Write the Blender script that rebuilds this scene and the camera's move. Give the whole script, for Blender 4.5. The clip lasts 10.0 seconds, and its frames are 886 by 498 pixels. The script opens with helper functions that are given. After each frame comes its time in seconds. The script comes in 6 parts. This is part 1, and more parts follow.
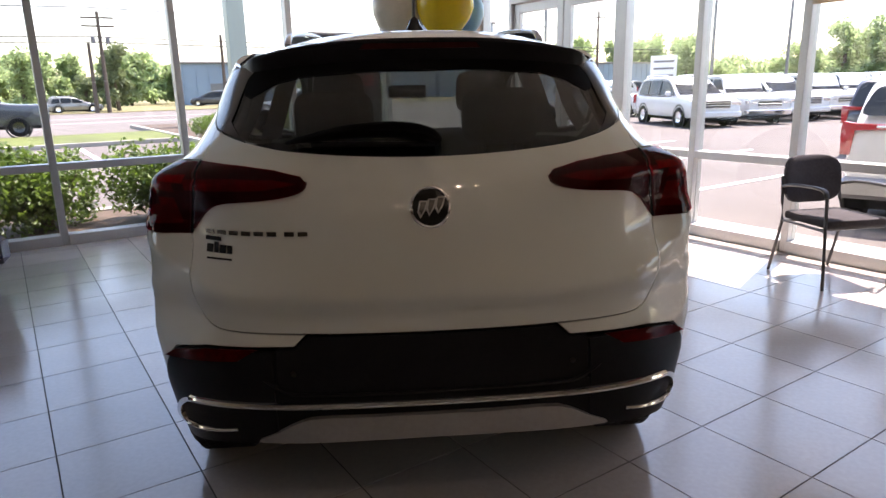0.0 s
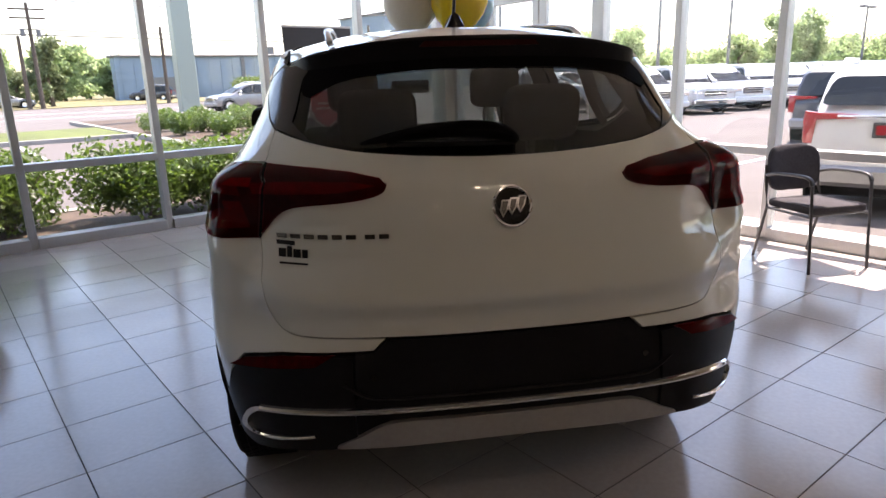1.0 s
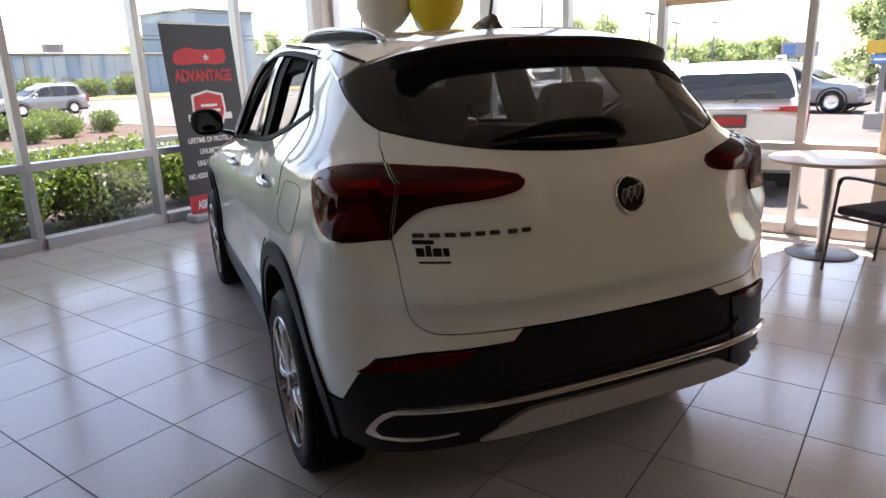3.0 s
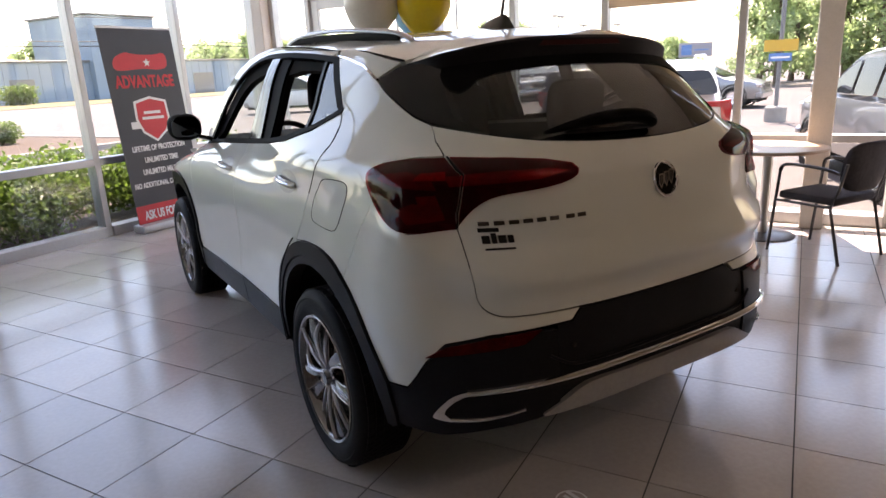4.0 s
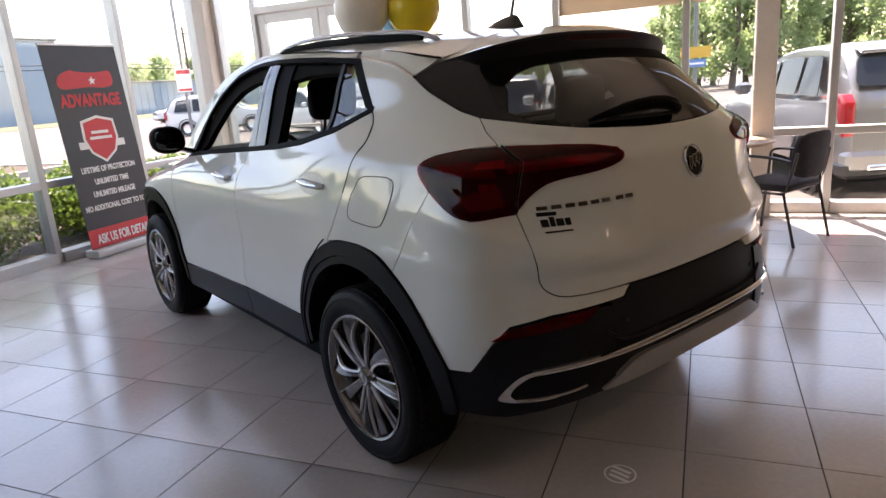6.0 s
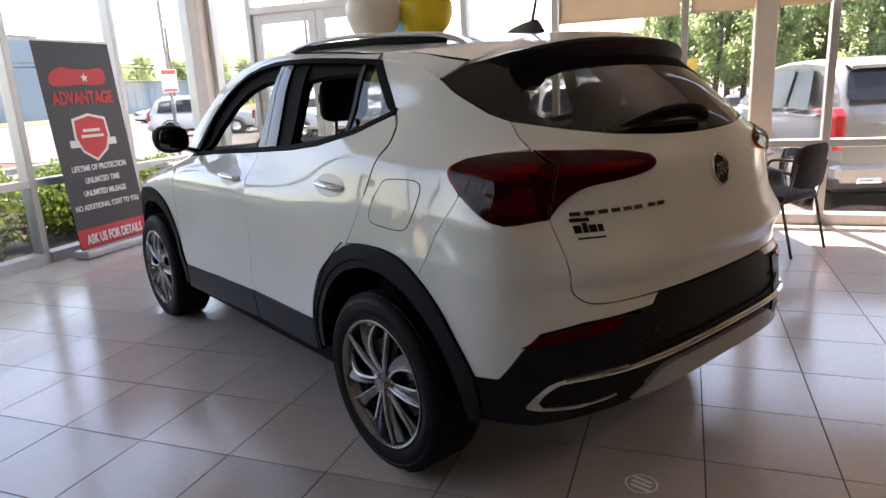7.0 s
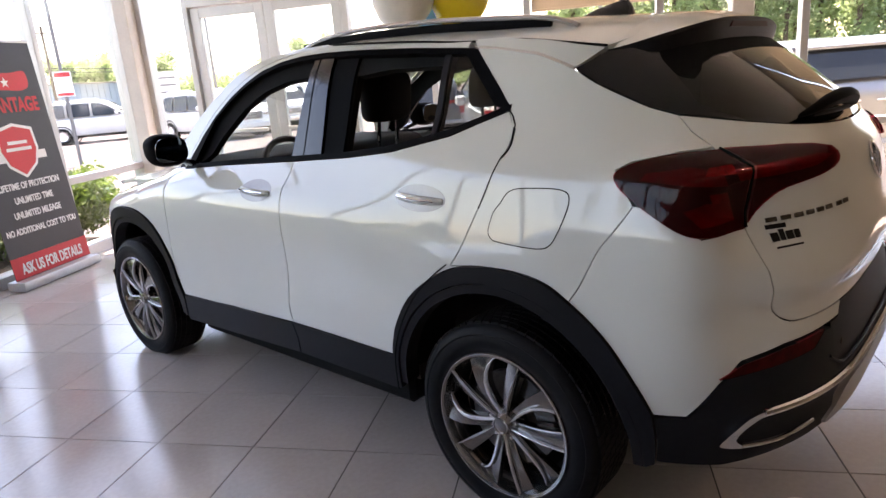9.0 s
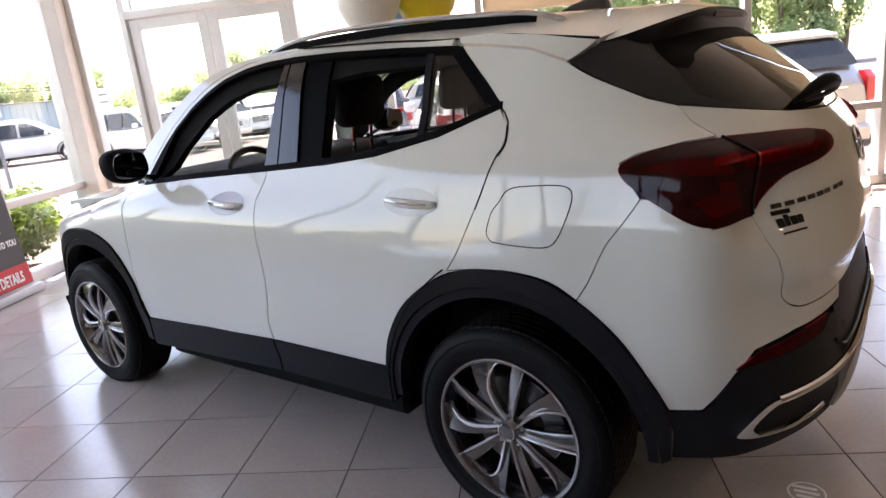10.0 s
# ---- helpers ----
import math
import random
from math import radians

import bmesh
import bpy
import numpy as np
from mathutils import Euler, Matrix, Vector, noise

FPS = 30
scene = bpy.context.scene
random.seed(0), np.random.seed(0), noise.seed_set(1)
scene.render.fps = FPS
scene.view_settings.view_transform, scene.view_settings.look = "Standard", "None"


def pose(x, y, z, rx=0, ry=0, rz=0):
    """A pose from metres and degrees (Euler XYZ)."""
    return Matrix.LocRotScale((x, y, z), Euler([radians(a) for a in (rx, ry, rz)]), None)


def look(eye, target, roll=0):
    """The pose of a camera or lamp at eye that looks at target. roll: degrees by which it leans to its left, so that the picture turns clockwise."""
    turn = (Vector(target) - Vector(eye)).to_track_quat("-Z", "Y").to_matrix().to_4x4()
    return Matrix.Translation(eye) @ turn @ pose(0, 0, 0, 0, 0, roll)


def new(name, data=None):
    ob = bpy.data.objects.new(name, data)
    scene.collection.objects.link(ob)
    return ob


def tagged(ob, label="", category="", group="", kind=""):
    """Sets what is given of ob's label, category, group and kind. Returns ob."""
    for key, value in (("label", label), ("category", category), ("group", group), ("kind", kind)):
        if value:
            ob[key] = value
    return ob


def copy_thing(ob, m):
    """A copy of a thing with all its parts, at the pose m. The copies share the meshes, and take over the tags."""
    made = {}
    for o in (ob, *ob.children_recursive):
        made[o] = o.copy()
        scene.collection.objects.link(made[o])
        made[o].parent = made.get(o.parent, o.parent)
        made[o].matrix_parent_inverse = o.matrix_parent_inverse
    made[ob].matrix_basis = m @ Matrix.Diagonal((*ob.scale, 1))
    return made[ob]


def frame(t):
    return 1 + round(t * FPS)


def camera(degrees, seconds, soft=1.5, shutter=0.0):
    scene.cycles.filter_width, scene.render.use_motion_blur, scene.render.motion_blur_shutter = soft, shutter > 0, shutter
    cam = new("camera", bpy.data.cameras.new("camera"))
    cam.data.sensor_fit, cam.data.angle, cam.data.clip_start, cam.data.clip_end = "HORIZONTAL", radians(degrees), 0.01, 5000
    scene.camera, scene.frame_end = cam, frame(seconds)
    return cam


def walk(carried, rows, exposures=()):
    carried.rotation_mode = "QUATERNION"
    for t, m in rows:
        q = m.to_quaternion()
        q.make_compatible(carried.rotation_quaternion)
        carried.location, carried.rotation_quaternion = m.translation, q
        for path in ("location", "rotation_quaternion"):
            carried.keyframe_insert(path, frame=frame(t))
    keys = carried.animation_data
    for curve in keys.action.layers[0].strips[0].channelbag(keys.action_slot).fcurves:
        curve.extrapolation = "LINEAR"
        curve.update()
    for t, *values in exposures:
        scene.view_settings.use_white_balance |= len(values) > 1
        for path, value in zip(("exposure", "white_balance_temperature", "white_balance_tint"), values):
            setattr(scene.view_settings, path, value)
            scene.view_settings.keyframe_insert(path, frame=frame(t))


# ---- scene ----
cam = camera(68.4, 10.0)
PATH = [
    (0, (0.262, -0.148, 1.419), (1.335, 1.469, 0.934), -1.3),
    (0.5, (0.202, -0.059, 1.421), (1.305, 1.534, 0.925), -1.1),
    (1, (-0.021, 0.074, 1.445), (1.172, 1.596, 0.934), -1.7),
    (1.5, (-0.163, 0.234, 1.458), (1.147, 1.652, 0.936), -1.5),
    (2, (-0.309, 0.434, 1.467), (1.1, 1.75, 0.935), -1.5),
    (2.5, (-0.468, 0.553, 1.469), (1.017, 1.782, 0.937), -1.6),
    (3.8, (-0.919, 0.875, 1.468), (0.743, 1.857, 0.943), -2.5),
    (4, (-0.96, 0.951, 1.467), (0.727, 1.886, 0.94), -2.7),
    (4.5, (-1.035, 1.083, 1.465), (0.704, 1.917, 0.936), -3.9),
    (5, (-1.131, 1.196, 1.451), (0.644, 1.965, 0.942), -4.3),
    (5.5, (-1.173, 1.26, 1.43), (0.611, 2.012, 0.928), -4.5),
    (7, (-1.219, 1.439, 1.42), (0.598, 2.125, 0.939), -3.0),
    (7.5, (-1.178, 1.65, 1.413), (0.651, 2.296, 0.927), -2.8),
    (8, (-1.087, 1.864, 1.427), (0.744, 2.489, 0.921), -3.5),
    (8.5, (-1.067, 2.047, 1.45), (0.787, 2.581, 0.925), -4.0),
    (9, (-1.064, 2.219, 1.461), (0.822, 2.641, 0.945), -4.7),
    (9.5, (-1.032, 2.332, 1.458), (0.873, 2.667, 0.946), -5.6),
    (10, (-1.02, 2.378, 1.447), (0.896, 2.644, 0.938), -6.5),
]
EXPOSURES = [(0.0, 2.04, 7000, 27), (2.5, 2.20, 7200, 28), (4.5, 2.31, 7550, 30), (7.0, 2.36, 7550, 30), (8.5, 2.66, 7600, 31), (10.0, 2.80, 7700, 32)]
walk(cam, [(t, look(eye, target, roll)) for t, eye, target, roll in PATH], EXPOSURES)

# ---- daylight ----
SUN_ELEVATION, SUN_AZIMUTH = 66.0, 18.0   # the azimuth runs from +x towards +y
world = bpy.data.worlds.new("world")
scene.world = world
world.use_nodes = True
sky = world.node_tree.nodes.new("ShaderNodeTexSky")
sky.sky_type, sky.sun_disc = "NISHITA", False
sky.sun_elevation, sky.sun_rotation = radians(SUN_ELEVATION), radians(90 - SUN_AZIMUTH)
sky.air_density, sky.dust_density = 1.2, 1.0
world.node_tree.links.new(sky.outputs["Color"], world.node_tree.nodes["Background"].inputs["Color"])
world.node_tree.nodes["Background"].inputs["Strength"].default_value = 0.15
sun = new("sun", bpy.data.lights.new("sun", "SUN"))
sun.data.energy, sun.data.angle, sun.data.color = 4.5, radians(0.53), (1.0, 0.95, 0.87)
ca, sa = math.cos(radians(SUN_AZIMUTH)), math.sin(radians(SUN_AZIMUTH))
ce, se = math.cos(radians(SUN_ELEVATION)), math.sin(radians(SUN_ELEVATION))
sun.matrix_world = look((30 * ca * ce, 30 * sa * ce, 30 * se), (0, 0, 0))
scene.view_settings.exposure = 1.6


# ---- materials ----
def material(name, color, rough=0.5, metal=0.0, vary=0.12, scale=6.0, fine=60.0, bump=0.0, bump_scale=80.0, coat=0.0, island=0.0,
             random_object=0.0, emission=0.0, sheen=0.0, rough_vary=0.0, specular=0.5):
    m = bpy.data.materials.new(name)
    m.use_nodes = True
    t, b = m.node_tree, m.node_tree.nodes["Principled BSDF"]
    def node(kind, **values):
        n = t.nodes.new(kind)
        for k, v in values.items():
            n.inputs[k].default_value = v
        return n
    b.inputs["Roughness"].default_value, b.inputs["Metallic"].default_value = rough, metal
    b.inputs["Coat Weight"].default_value, b.inputs["Coat Roughness"].default_value = coat, 0.03
    b.inputs["Sheen Weight"].default_value = sheen
    b.inputs["Specular IOR Level"].default_value = specular
    base = (*color, 1.0)
    where = node("ShaderNodeTexCoord")
    if vary or island or random_object:
        big, small = node("ShaderNodeTexNoise", Scale=scale, Detail=4.0), node("ShaderNodeTexNoise", Scale=fine, Detail=3.0)
        for n in (big, small):
            t.links.new(where.outputs["Object"], n.inputs["Vector"])
        add = node("ShaderNodeMath")
        add.operation = "ADD"
        t.links.new(big.outputs["Fac"], add.inputs[0]), t.links.new(small.outputs["Fac"], add.inputs[1])
        last = add
        for amount, kind, socket in ((island, "ShaderNodeNewGeometry", "Random Per Island"), (random_object, "ShaderNodeObjectInfo", "Random")):
            if amount:
                info = node(kind)
                mul = node("ShaderNodeMath")
                mul.operation = "MULTIPLY_ADD"
                mul.inputs[1].default_value = amount
                t.links.new(info.outputs[socket], mul.inputs[0]), t.links.new(last.outputs[0], mul.inputs[2])
                last = mul
        span = node("ShaderNodeMapRange")
        lo = 0.6
        span.interpolation_type = "SMOOTHSTEP"
        span.inputs["From Min"].default_value, span.inputs["From Max"].default_value = lo, 1.4 + island + random_object
        span.inputs["To Min"].default_value, span.inputs["To Max"].default_value = 1 - vary, 1 + vary
        t.links.new(last.outputs[0], span.inputs["Value"])
        mix = node("ShaderNodeVectorMath")
        mix.operation = "SCALE"
        mix.inputs[0].default_value = color
        t.links.new(span.outputs[0], mix.inputs["Scale"])
        t.links.new(mix.outputs[0], b.inputs["Base Color"])
        if rough_vary:
            r = node("ShaderNodeMapRange")
            r.interpolation_type = "SMOOTHSTEP"
            r.inputs["From Min"].default_value, r.inputs["From Max"].default_value = 0.1, 0.9
            r.inputs["To Min"].default_value, r.inputs["To Max"].default_value = rough - rough_vary, rough + rough_vary
            t.links.new(big.outputs["Fac"], r.inputs["Value"]), t.links.new(r.outputs[0], b.inputs["Roughness"])
    else:
        b.inputs["Base Color"].default_value = base
    if bump:
        n, r = node("ShaderNodeTexNoise", Scale=bump_scale, Detail=4.0), node("ShaderNodeBump", Strength=bump, Distance=0.01)
        t.links.new(where.outputs["Object"], n.inputs["Vector"])
        t.links.new(n.outputs["Fac"], r.inputs["Height"]), t.links.new(r.outputs["Normal"], b.inputs["Normal"])
    if emission:
        b.inputs["Emission Color"].default_value, b.inputs["Emission Strength"].default_value = base, emission
    return m


def glass(name, tint, gloss=1.0, ior=1.5, rough=0.0):
    """A thin pane: tinted and clear, with a mirror's gloss that grows towards grazing."""
    m = bpy.data.materials.new(name)
    m.use_nodes = True
    t = m.node_tree
    t.nodes.remove(t.nodes["Principled BSDF"])
    clear, shine, mix, weight, power, span = (t.nodes.new("ShaderNode" + k) for k in ("BsdfTransparent", "BsdfGlossy", "MixShader", "LayerWeight", "Math", "MapRange"))
    clear.inputs["Color"].default_value = (*tint, 1)
    shine.inputs["Roughness"].default_value, weight.inputs["Blend"].default_value = rough, 0.5
    power.operation, power.inputs[1].default_value = "POWER", 5.0
    span.inputs["To Min"].default_value = ((ior - 1) / (ior + 1)) ** 2
    shine.inputs["Color"].default_value = (gloss, gloss, gloss, 1)
    t.links.new(weight.outputs["Facing"], power.inputs[0]), t.links.new(power.outputs[0], span.inputs["Value"])
    t.links.new(span.outputs[0], mix.inputs[0]), t.links.new(clear.outputs[0], mix.inputs[1]), t.links.new(shine.outputs[0], mix.inputs[2])
    t.links.new(mix.outputs[0], t.nodes["Material Output"].inputs["Surface"])
    return m


M = {}
M["pearl"] = material("pearl white paint", (0.630, 0.652, 0.605), rough=0.55, metal=0.0, vary=0.012, coat=1.0, bump=0.0, fine=900, specular=0.15)
M["pearl"].node_tree.nodes["Principled BSDF"].inputs["Coat IOR"].default_value = 1.64
M["pearl"].node_tree.nodes["Principled BSDF"].inputs["Coat Roughness"].default_value = 0.04
M["clad"] = material("grained black plastic", (0.010, 0.010, 0.012), rough=0.42, vary=0.15, bump=0.05, bump_scale=900, specular=0.10)
M["gloss_black"] = material("gloss black plastic", (0.008, 0.008, 0.009), rough=0.16, vary=0.05, coat=0.2, specular=0.3)
M["dark"] = material("dark liner", (0.007, 0.007, 0.007), rough=0.9, vary=0.2, specular=0.15)
M["chrome"] = material("chrome", (0.78, 0.78, 0.79), rough=0.07, metal=1.0, vary=0.03)
# mirror: the dim room it would reflect is put into its dark colour
M["mirror"] = material("darkened mirror glass", (0.09, 0.095, 0.10), rough=0.03, metal=1.0, vary=0.02)
M["dark_chrome"] = material("dark chrome", (0.16, 0.155, 0.15), rough=0.25, metal=1.0, vary=0.05)
M["satin"] = material("satin silver plastic", (0.33, 0.32, 0.31), rough=0.38, metal=0.55, vary=0.06)
M["rubber"] = material("tyre rubber", (0.008, 0.008, 0.009), rough=0.6, vary=0.25, bump=0.1, bump_scale=300, specular=0.12)
M["alloy"] = material("machined alloy", (0.88, 0.88, 0.90), rough=0.16, metal=0.7, vary=0.05)
M["alloy_mid"] = material("satin grey alloy", (0.26, 0.257, 0.257), rough=0.18, metal=0.95, vary=0.08)
M["alloy_dark"] = material("dark painted alloy", (0.075, 0.074, 0.073), rough=0.22, metal=0.8, vary=0.1)
M["rail_silver"] = material("satin silver rail", (0.52, 0.52, 0.53), rough=0.25, metal=0.9, vary=0.04)
M["disc"] = material("brake disc steel", (0.16, 0.155, 0.15), rough=0.35, metal=1.0, vary=0.2)
M["tint"] = glass("privacy glass", (0.15, 0.158, 0.152), 1.0, 1.5)
M["tint_side"] = glass("tinted side glass", (0.34, 0.36, 0.34))
M["satin_black"] = material("satin black plastic", (0.005, 0.005, 0.0055), rough=0.5, vary=0.05, specular=0.015)
M["clear"] = glass("car glass", (0.72, 0.77, 0.74))
M["pane"] = glass("shop window glass", (0.93, 0.96, 0.95), 1.0, 1.45)
M["lens"] = glass("smoked red lens", (0.34, 0.014, 0.026), 0.4)
M["lens_dark"] = glass("dark red lens", (0.26, 0.008, 0.010), 0.4)
M["lamp_red"] = material("red lamp reflector", (0.36, 0.018, 0.026), rough=0.3, vary=0.4, scale=25, metal=0.2)
M["lamp_bright"] = material("bright red reflector", (0.85, 0.03, 0.03), rough=0.2, vary=0.3, scale=60)
M["lamp_dark"] = material("dark lamp housing", (0.075, 0.012, 0.014), rough=0.45, vary=0.3, specular=0.3)
M["brake"] = material("dark red brake lamp lens", (0.03, 0.004, 0.004), rough=0.5, vary=0.2, specular=0.1)
M["lamp_amber"] = material("amber lamp reflector", (0.30, 0.028, 0.02), rough=0.3, vary=0.2)
M["trim"] = material("charcoal cabin cloth", (0.014, 0.014, 0.015), rough=0.9, vary=0.25, bump=0.2, bump_scale=400)
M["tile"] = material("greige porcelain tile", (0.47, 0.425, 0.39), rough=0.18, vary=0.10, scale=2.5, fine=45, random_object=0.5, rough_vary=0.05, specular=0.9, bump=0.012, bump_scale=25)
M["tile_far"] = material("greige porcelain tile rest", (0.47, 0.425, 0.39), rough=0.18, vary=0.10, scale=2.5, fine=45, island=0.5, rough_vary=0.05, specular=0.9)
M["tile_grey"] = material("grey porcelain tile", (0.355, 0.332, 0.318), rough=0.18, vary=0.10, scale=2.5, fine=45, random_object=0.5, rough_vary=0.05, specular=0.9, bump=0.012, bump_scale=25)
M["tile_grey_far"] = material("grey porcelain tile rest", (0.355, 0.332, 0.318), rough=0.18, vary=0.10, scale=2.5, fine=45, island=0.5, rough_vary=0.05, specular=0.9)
M["grout"] = material("dark grout", (0.06, 0.058, 0.055), rough=0.9, vary=0.2)
M["alu"] = material("clear anodised aluminium", (0.55, 0.55, 0.54), rough=0.42, metal=0.6, vary=0.05)
M["beige"] = material("beige painted steel", (0.62, 0.58, 0.52), rough=0.5, vary=0.05)
M["wall"] = material("warm tan wall paint", (0.43, 0.365, 0.28), rough=0.85, vary=0.05, bump=0.05, bump_scale=200)
M["ceil"] = material("off-white ceiling", (0.82, 0.78, 0.70), rough=0.9, vary=0.04)
M["lamp"] = material("lit lamp glass", (1.0, 0.82, 0.58), emission=75.0, vary=0)
M["shade"] = material("beige roller blind cloth", (0.50, 0.45, 0.38), rough=0.9, vary=0.06, fine=300, bump=0.1, bump_scale=600)
M["asphalt"] = material("weathered asphalt", (0.108, 0.090, 0.084), rough=0.9, vary=0.25, scale=0.35, fine=30, bump=0.2, bump_scale=60)
M["asphalt_road"] = material("worn road asphalt", (0.115, 0.098, 0.092), rough=0.9, vary=0.25, scale=0.2, fine=20)
M["line"] = material("white road paint", (0.75, 0.75, 0.72), rough=0.8, vary=0.12)
M["kerb"] = material("concrete kerb", (0.30, 0.28, 0.25), rough=0.9, vary=0.2, scale=2)
M["grass"] = material("mown grass", (0.082, 0.100, 0.018), rough=0.9, vary=0.45, scale=0.6, fine=25)
M["meadow"] = material("dry meadow grass", (0.16, 0.14, 0.06), rough=0.95, vary=0.4, scale=0.3, fine=10)
M["mulch"] = material("bark mulch", (0.07, 0.045, 0.03), rough=0.95, vary=0.5, scale=8, fine=60)
M["leaf"] = material("glossy hedge leaf", (0.085, 0.135, 0.03), rough=0.45, vary=0.5, scale=3, fine=20, island=1.0)
M["leaf_tree"] = material("tree leaf", (0.19, 0.245, 0.125), rough=0.6, vary=0.3, scale=0.4, fine=3, island=1.0)


def let_light_through(m, share):
    """Leaves that glow when the sun stands behind them."""
    t = m.node_tree
    b, out = t.nodes["Principled BSDF"], t.nodes["Material Output"]
    thin, mix = t.nodes.new("ShaderNodeBsdfTranslucent"), t.nodes.new("ShaderNodeMixShader")
    mix.inputs[0].default_value = share
    t.links.new(b.inputs["Base Color"].links[0].from_socket, thin.inputs["Color"])
    t.links.new(b.outputs[0], mix.inputs[1]), t.links.new(thin.outputs[0], mix.inputs[2])
    t.links.new(mix.outputs[0], out.inputs["Surface"])


let_light_through(M["leaf_tree"], 0.45)
M["leaf_pine"] = material("dark conifer needles", (0.145, 0.18, 0.09), rough=0.7, vary=0.4, scale=0.5, fine=4, island=1.0)
def translucent(key, amount, warm):
    """Lets part of the light through the leaves."""
    t = M[key].node_tree
    b = t.nodes["Principled BSDF"]
    through_leaf, mix, tone = t.nodes.new("ShaderNodeBsdfTranslucent"), t.nodes.new("ShaderNodeMixShader"), t.nodes.new("ShaderNodeVectorMath")
    tone.operation = "MULTIPLY"
    tone.inputs[1].default_value = warm
    t.links.new(b.inputs["Base Color"].links[0].from_socket, tone.inputs[0])
    t.links.new(tone.outputs[0], through_leaf.inputs["Color"])
    mix.inputs[0].default_value = amount
    t.links.new(b.outputs[0], mix.inputs[1]), t.links.new(through_leaf.outputs[0], mix.inputs[2])
    t.links.new(mix.outputs[0], t.nodes["Material Output"].inputs["Surface"])


translucent("shade", 0.45, (1.15, 1.1, 1.0))
translucent("leaf", 0.4, (1.9, 1.9, 1.3))
translucent("leaf_tree", 0.55, (2.2, 2.2, 2.0))
translucent("leaf_pine", 0.3, (1.5, 1.5, 1.3))
M["bark"] = material("tree bark", (0.12, 0.09, 0.065), rough=0.95, vary=0.4, scale=6)
M["concrete"] = material("pale concrete walk", (0.46, 0.43, 0.38), rough=0.9, vary=0.15, scale=1.5, fine=30)
M["pole"] = material("weathered pole timber", (0.11, 0.085, 0.065), rough=0.95, vary=0.3)
M["steel_pole"] = material("painted steel pole", (0.16, 0.16, 0.16), rough=0.5, vary=0.1)
M["blue_wall"] = material("faded blue metal siding", (0.20, 0.27, 0.34), rough=0.6, vary=0.1, scale=0.3, fine=3)
M["stucco"] = material("pale green grey cladding", (0.31, 0.35, 0.31), rough=0.4, vary=0.06, metal=0.2)
M["seat_cloth"] = material("black woven seat cloth", (0.034, 0.031, 0.036), rough=0.95, vary=0.3, bump=0.3, bump_scale=500)
M["black_metal"] = material("dark grey painted steel", (0.05, 0.05, 0.052), rough=0.35, vary=0.1)
M["black_plastic"] = material("black moulded plastic", (0.02, 0.02, 0.02), rough=0.45, vary=0.1)
M["laminate"] = material("beech laminate", (0.44, 0.32, 0.22), rough=0.4, vary=0.08, scale=4, fine=60)
M["steel"] = material("brushed steel", (0.55, 0.54, 0.52), rough=0.3, metal=1.0, vary=0.06)
M["banner"] = material("printed charcoal vinyl", (0.040, 0.040, 0.043), rough=0.45, vary=0.08)
M["red_print"] = material("red print", (0.62, 0.035, 0.04), rough=0.45, vary=0.05)
M["white_print"] = material("white print", (0.80, 0.80, 0.78), rough=0.5, vary=0.03)
M["black_print"] = material("black decal", (0.006, 0.006, 0.006), rough=0.7, vary=0.05, specular=0.2)
M["balloon_yellow"] = material("yellow latex", (0.80, 0.60, 0.02), rough=0.25, vary=0.04)
M["balloon_white"] = material("pearl white latex", (0.80, 0.76, 0.68), rough=0.3, vary=0.04)
M["balloon_blue"] = material("pale blue latex", (0.25, 0.55, 0.75), rough=0.3, vary=0.04)
M["car_white"] = material("white vehicle paint", (0.62, 0.62, 0.61), rough=0.25, vary=0.02, coat=0.8)
M["car_silver"] = material("silver vehicle paint", (0.27, 0.27, 0.275), rough=0.3, metal=0.6, vary=0.03, coat=0.8)
M["car_dark"] = material("dark grey vehicle paint", (0.05, 0.055, 0.07), rough=0.25, vary=0.04, coat=0.8)
M["car_blue"] = material("deep blue vehicle paint", (0.012, 0.02, 0.07), rough=0.2, vary=0.04, coat=1.0)
M["far_glass"] = material("dark vehicle window", (0.02, 0.024, 0.028), rough=0.06, vary=0.05, specular=0.25)
M["tail_red"] = material("red tail lamp", (0.36, 0.010, 0.014), rough=0.15, vary=0.1, coat=0.6)
M["sign_yellow"] = material("yellow sign face", (0.60, 0.36, 0.05), rough=0.5, vary=0.05)
M["billboard"] = material("grey billboard face", (0.30, 0.29, 0.31), rough=0.6, vary=0.08)
M["sign_blue"] = material("blue sign face", (0.10, 0.22, 0.45), rough=0.5, vary=0.05)


# ---- mesh helpers ----
def part(name, bm, mat, parent=None, label="", smooth=False, m=None):
    """Links a bmesh as one mesh object under a thing or a part."""
    me = bpy.data.meshes.new(name)
    bm.to_mesh(me)
    bm.free()
    for k in mat if isinstance(mat, (list, tuple)) else [mat]:
        me.materials.append(M[k])
    if smooth:
        me.shade_smooth()
        me.set_sharp_from_angle(angle=radians(38))
    ob = new(name, me)
    if parent is not None:
        ob.parent = parent
    if m is not None:
        ob.matrix_basis = m
    if label:
        ob["label"] = label
    return ob


def empty(name, m=None, label="", category="", group="", kind=""):
    ob = new(name)
    ob.empty_display_size = 0.1
    if m is not None:
        ob.matrix_basis = m
    return tagged(ob, label, category, group, kind)


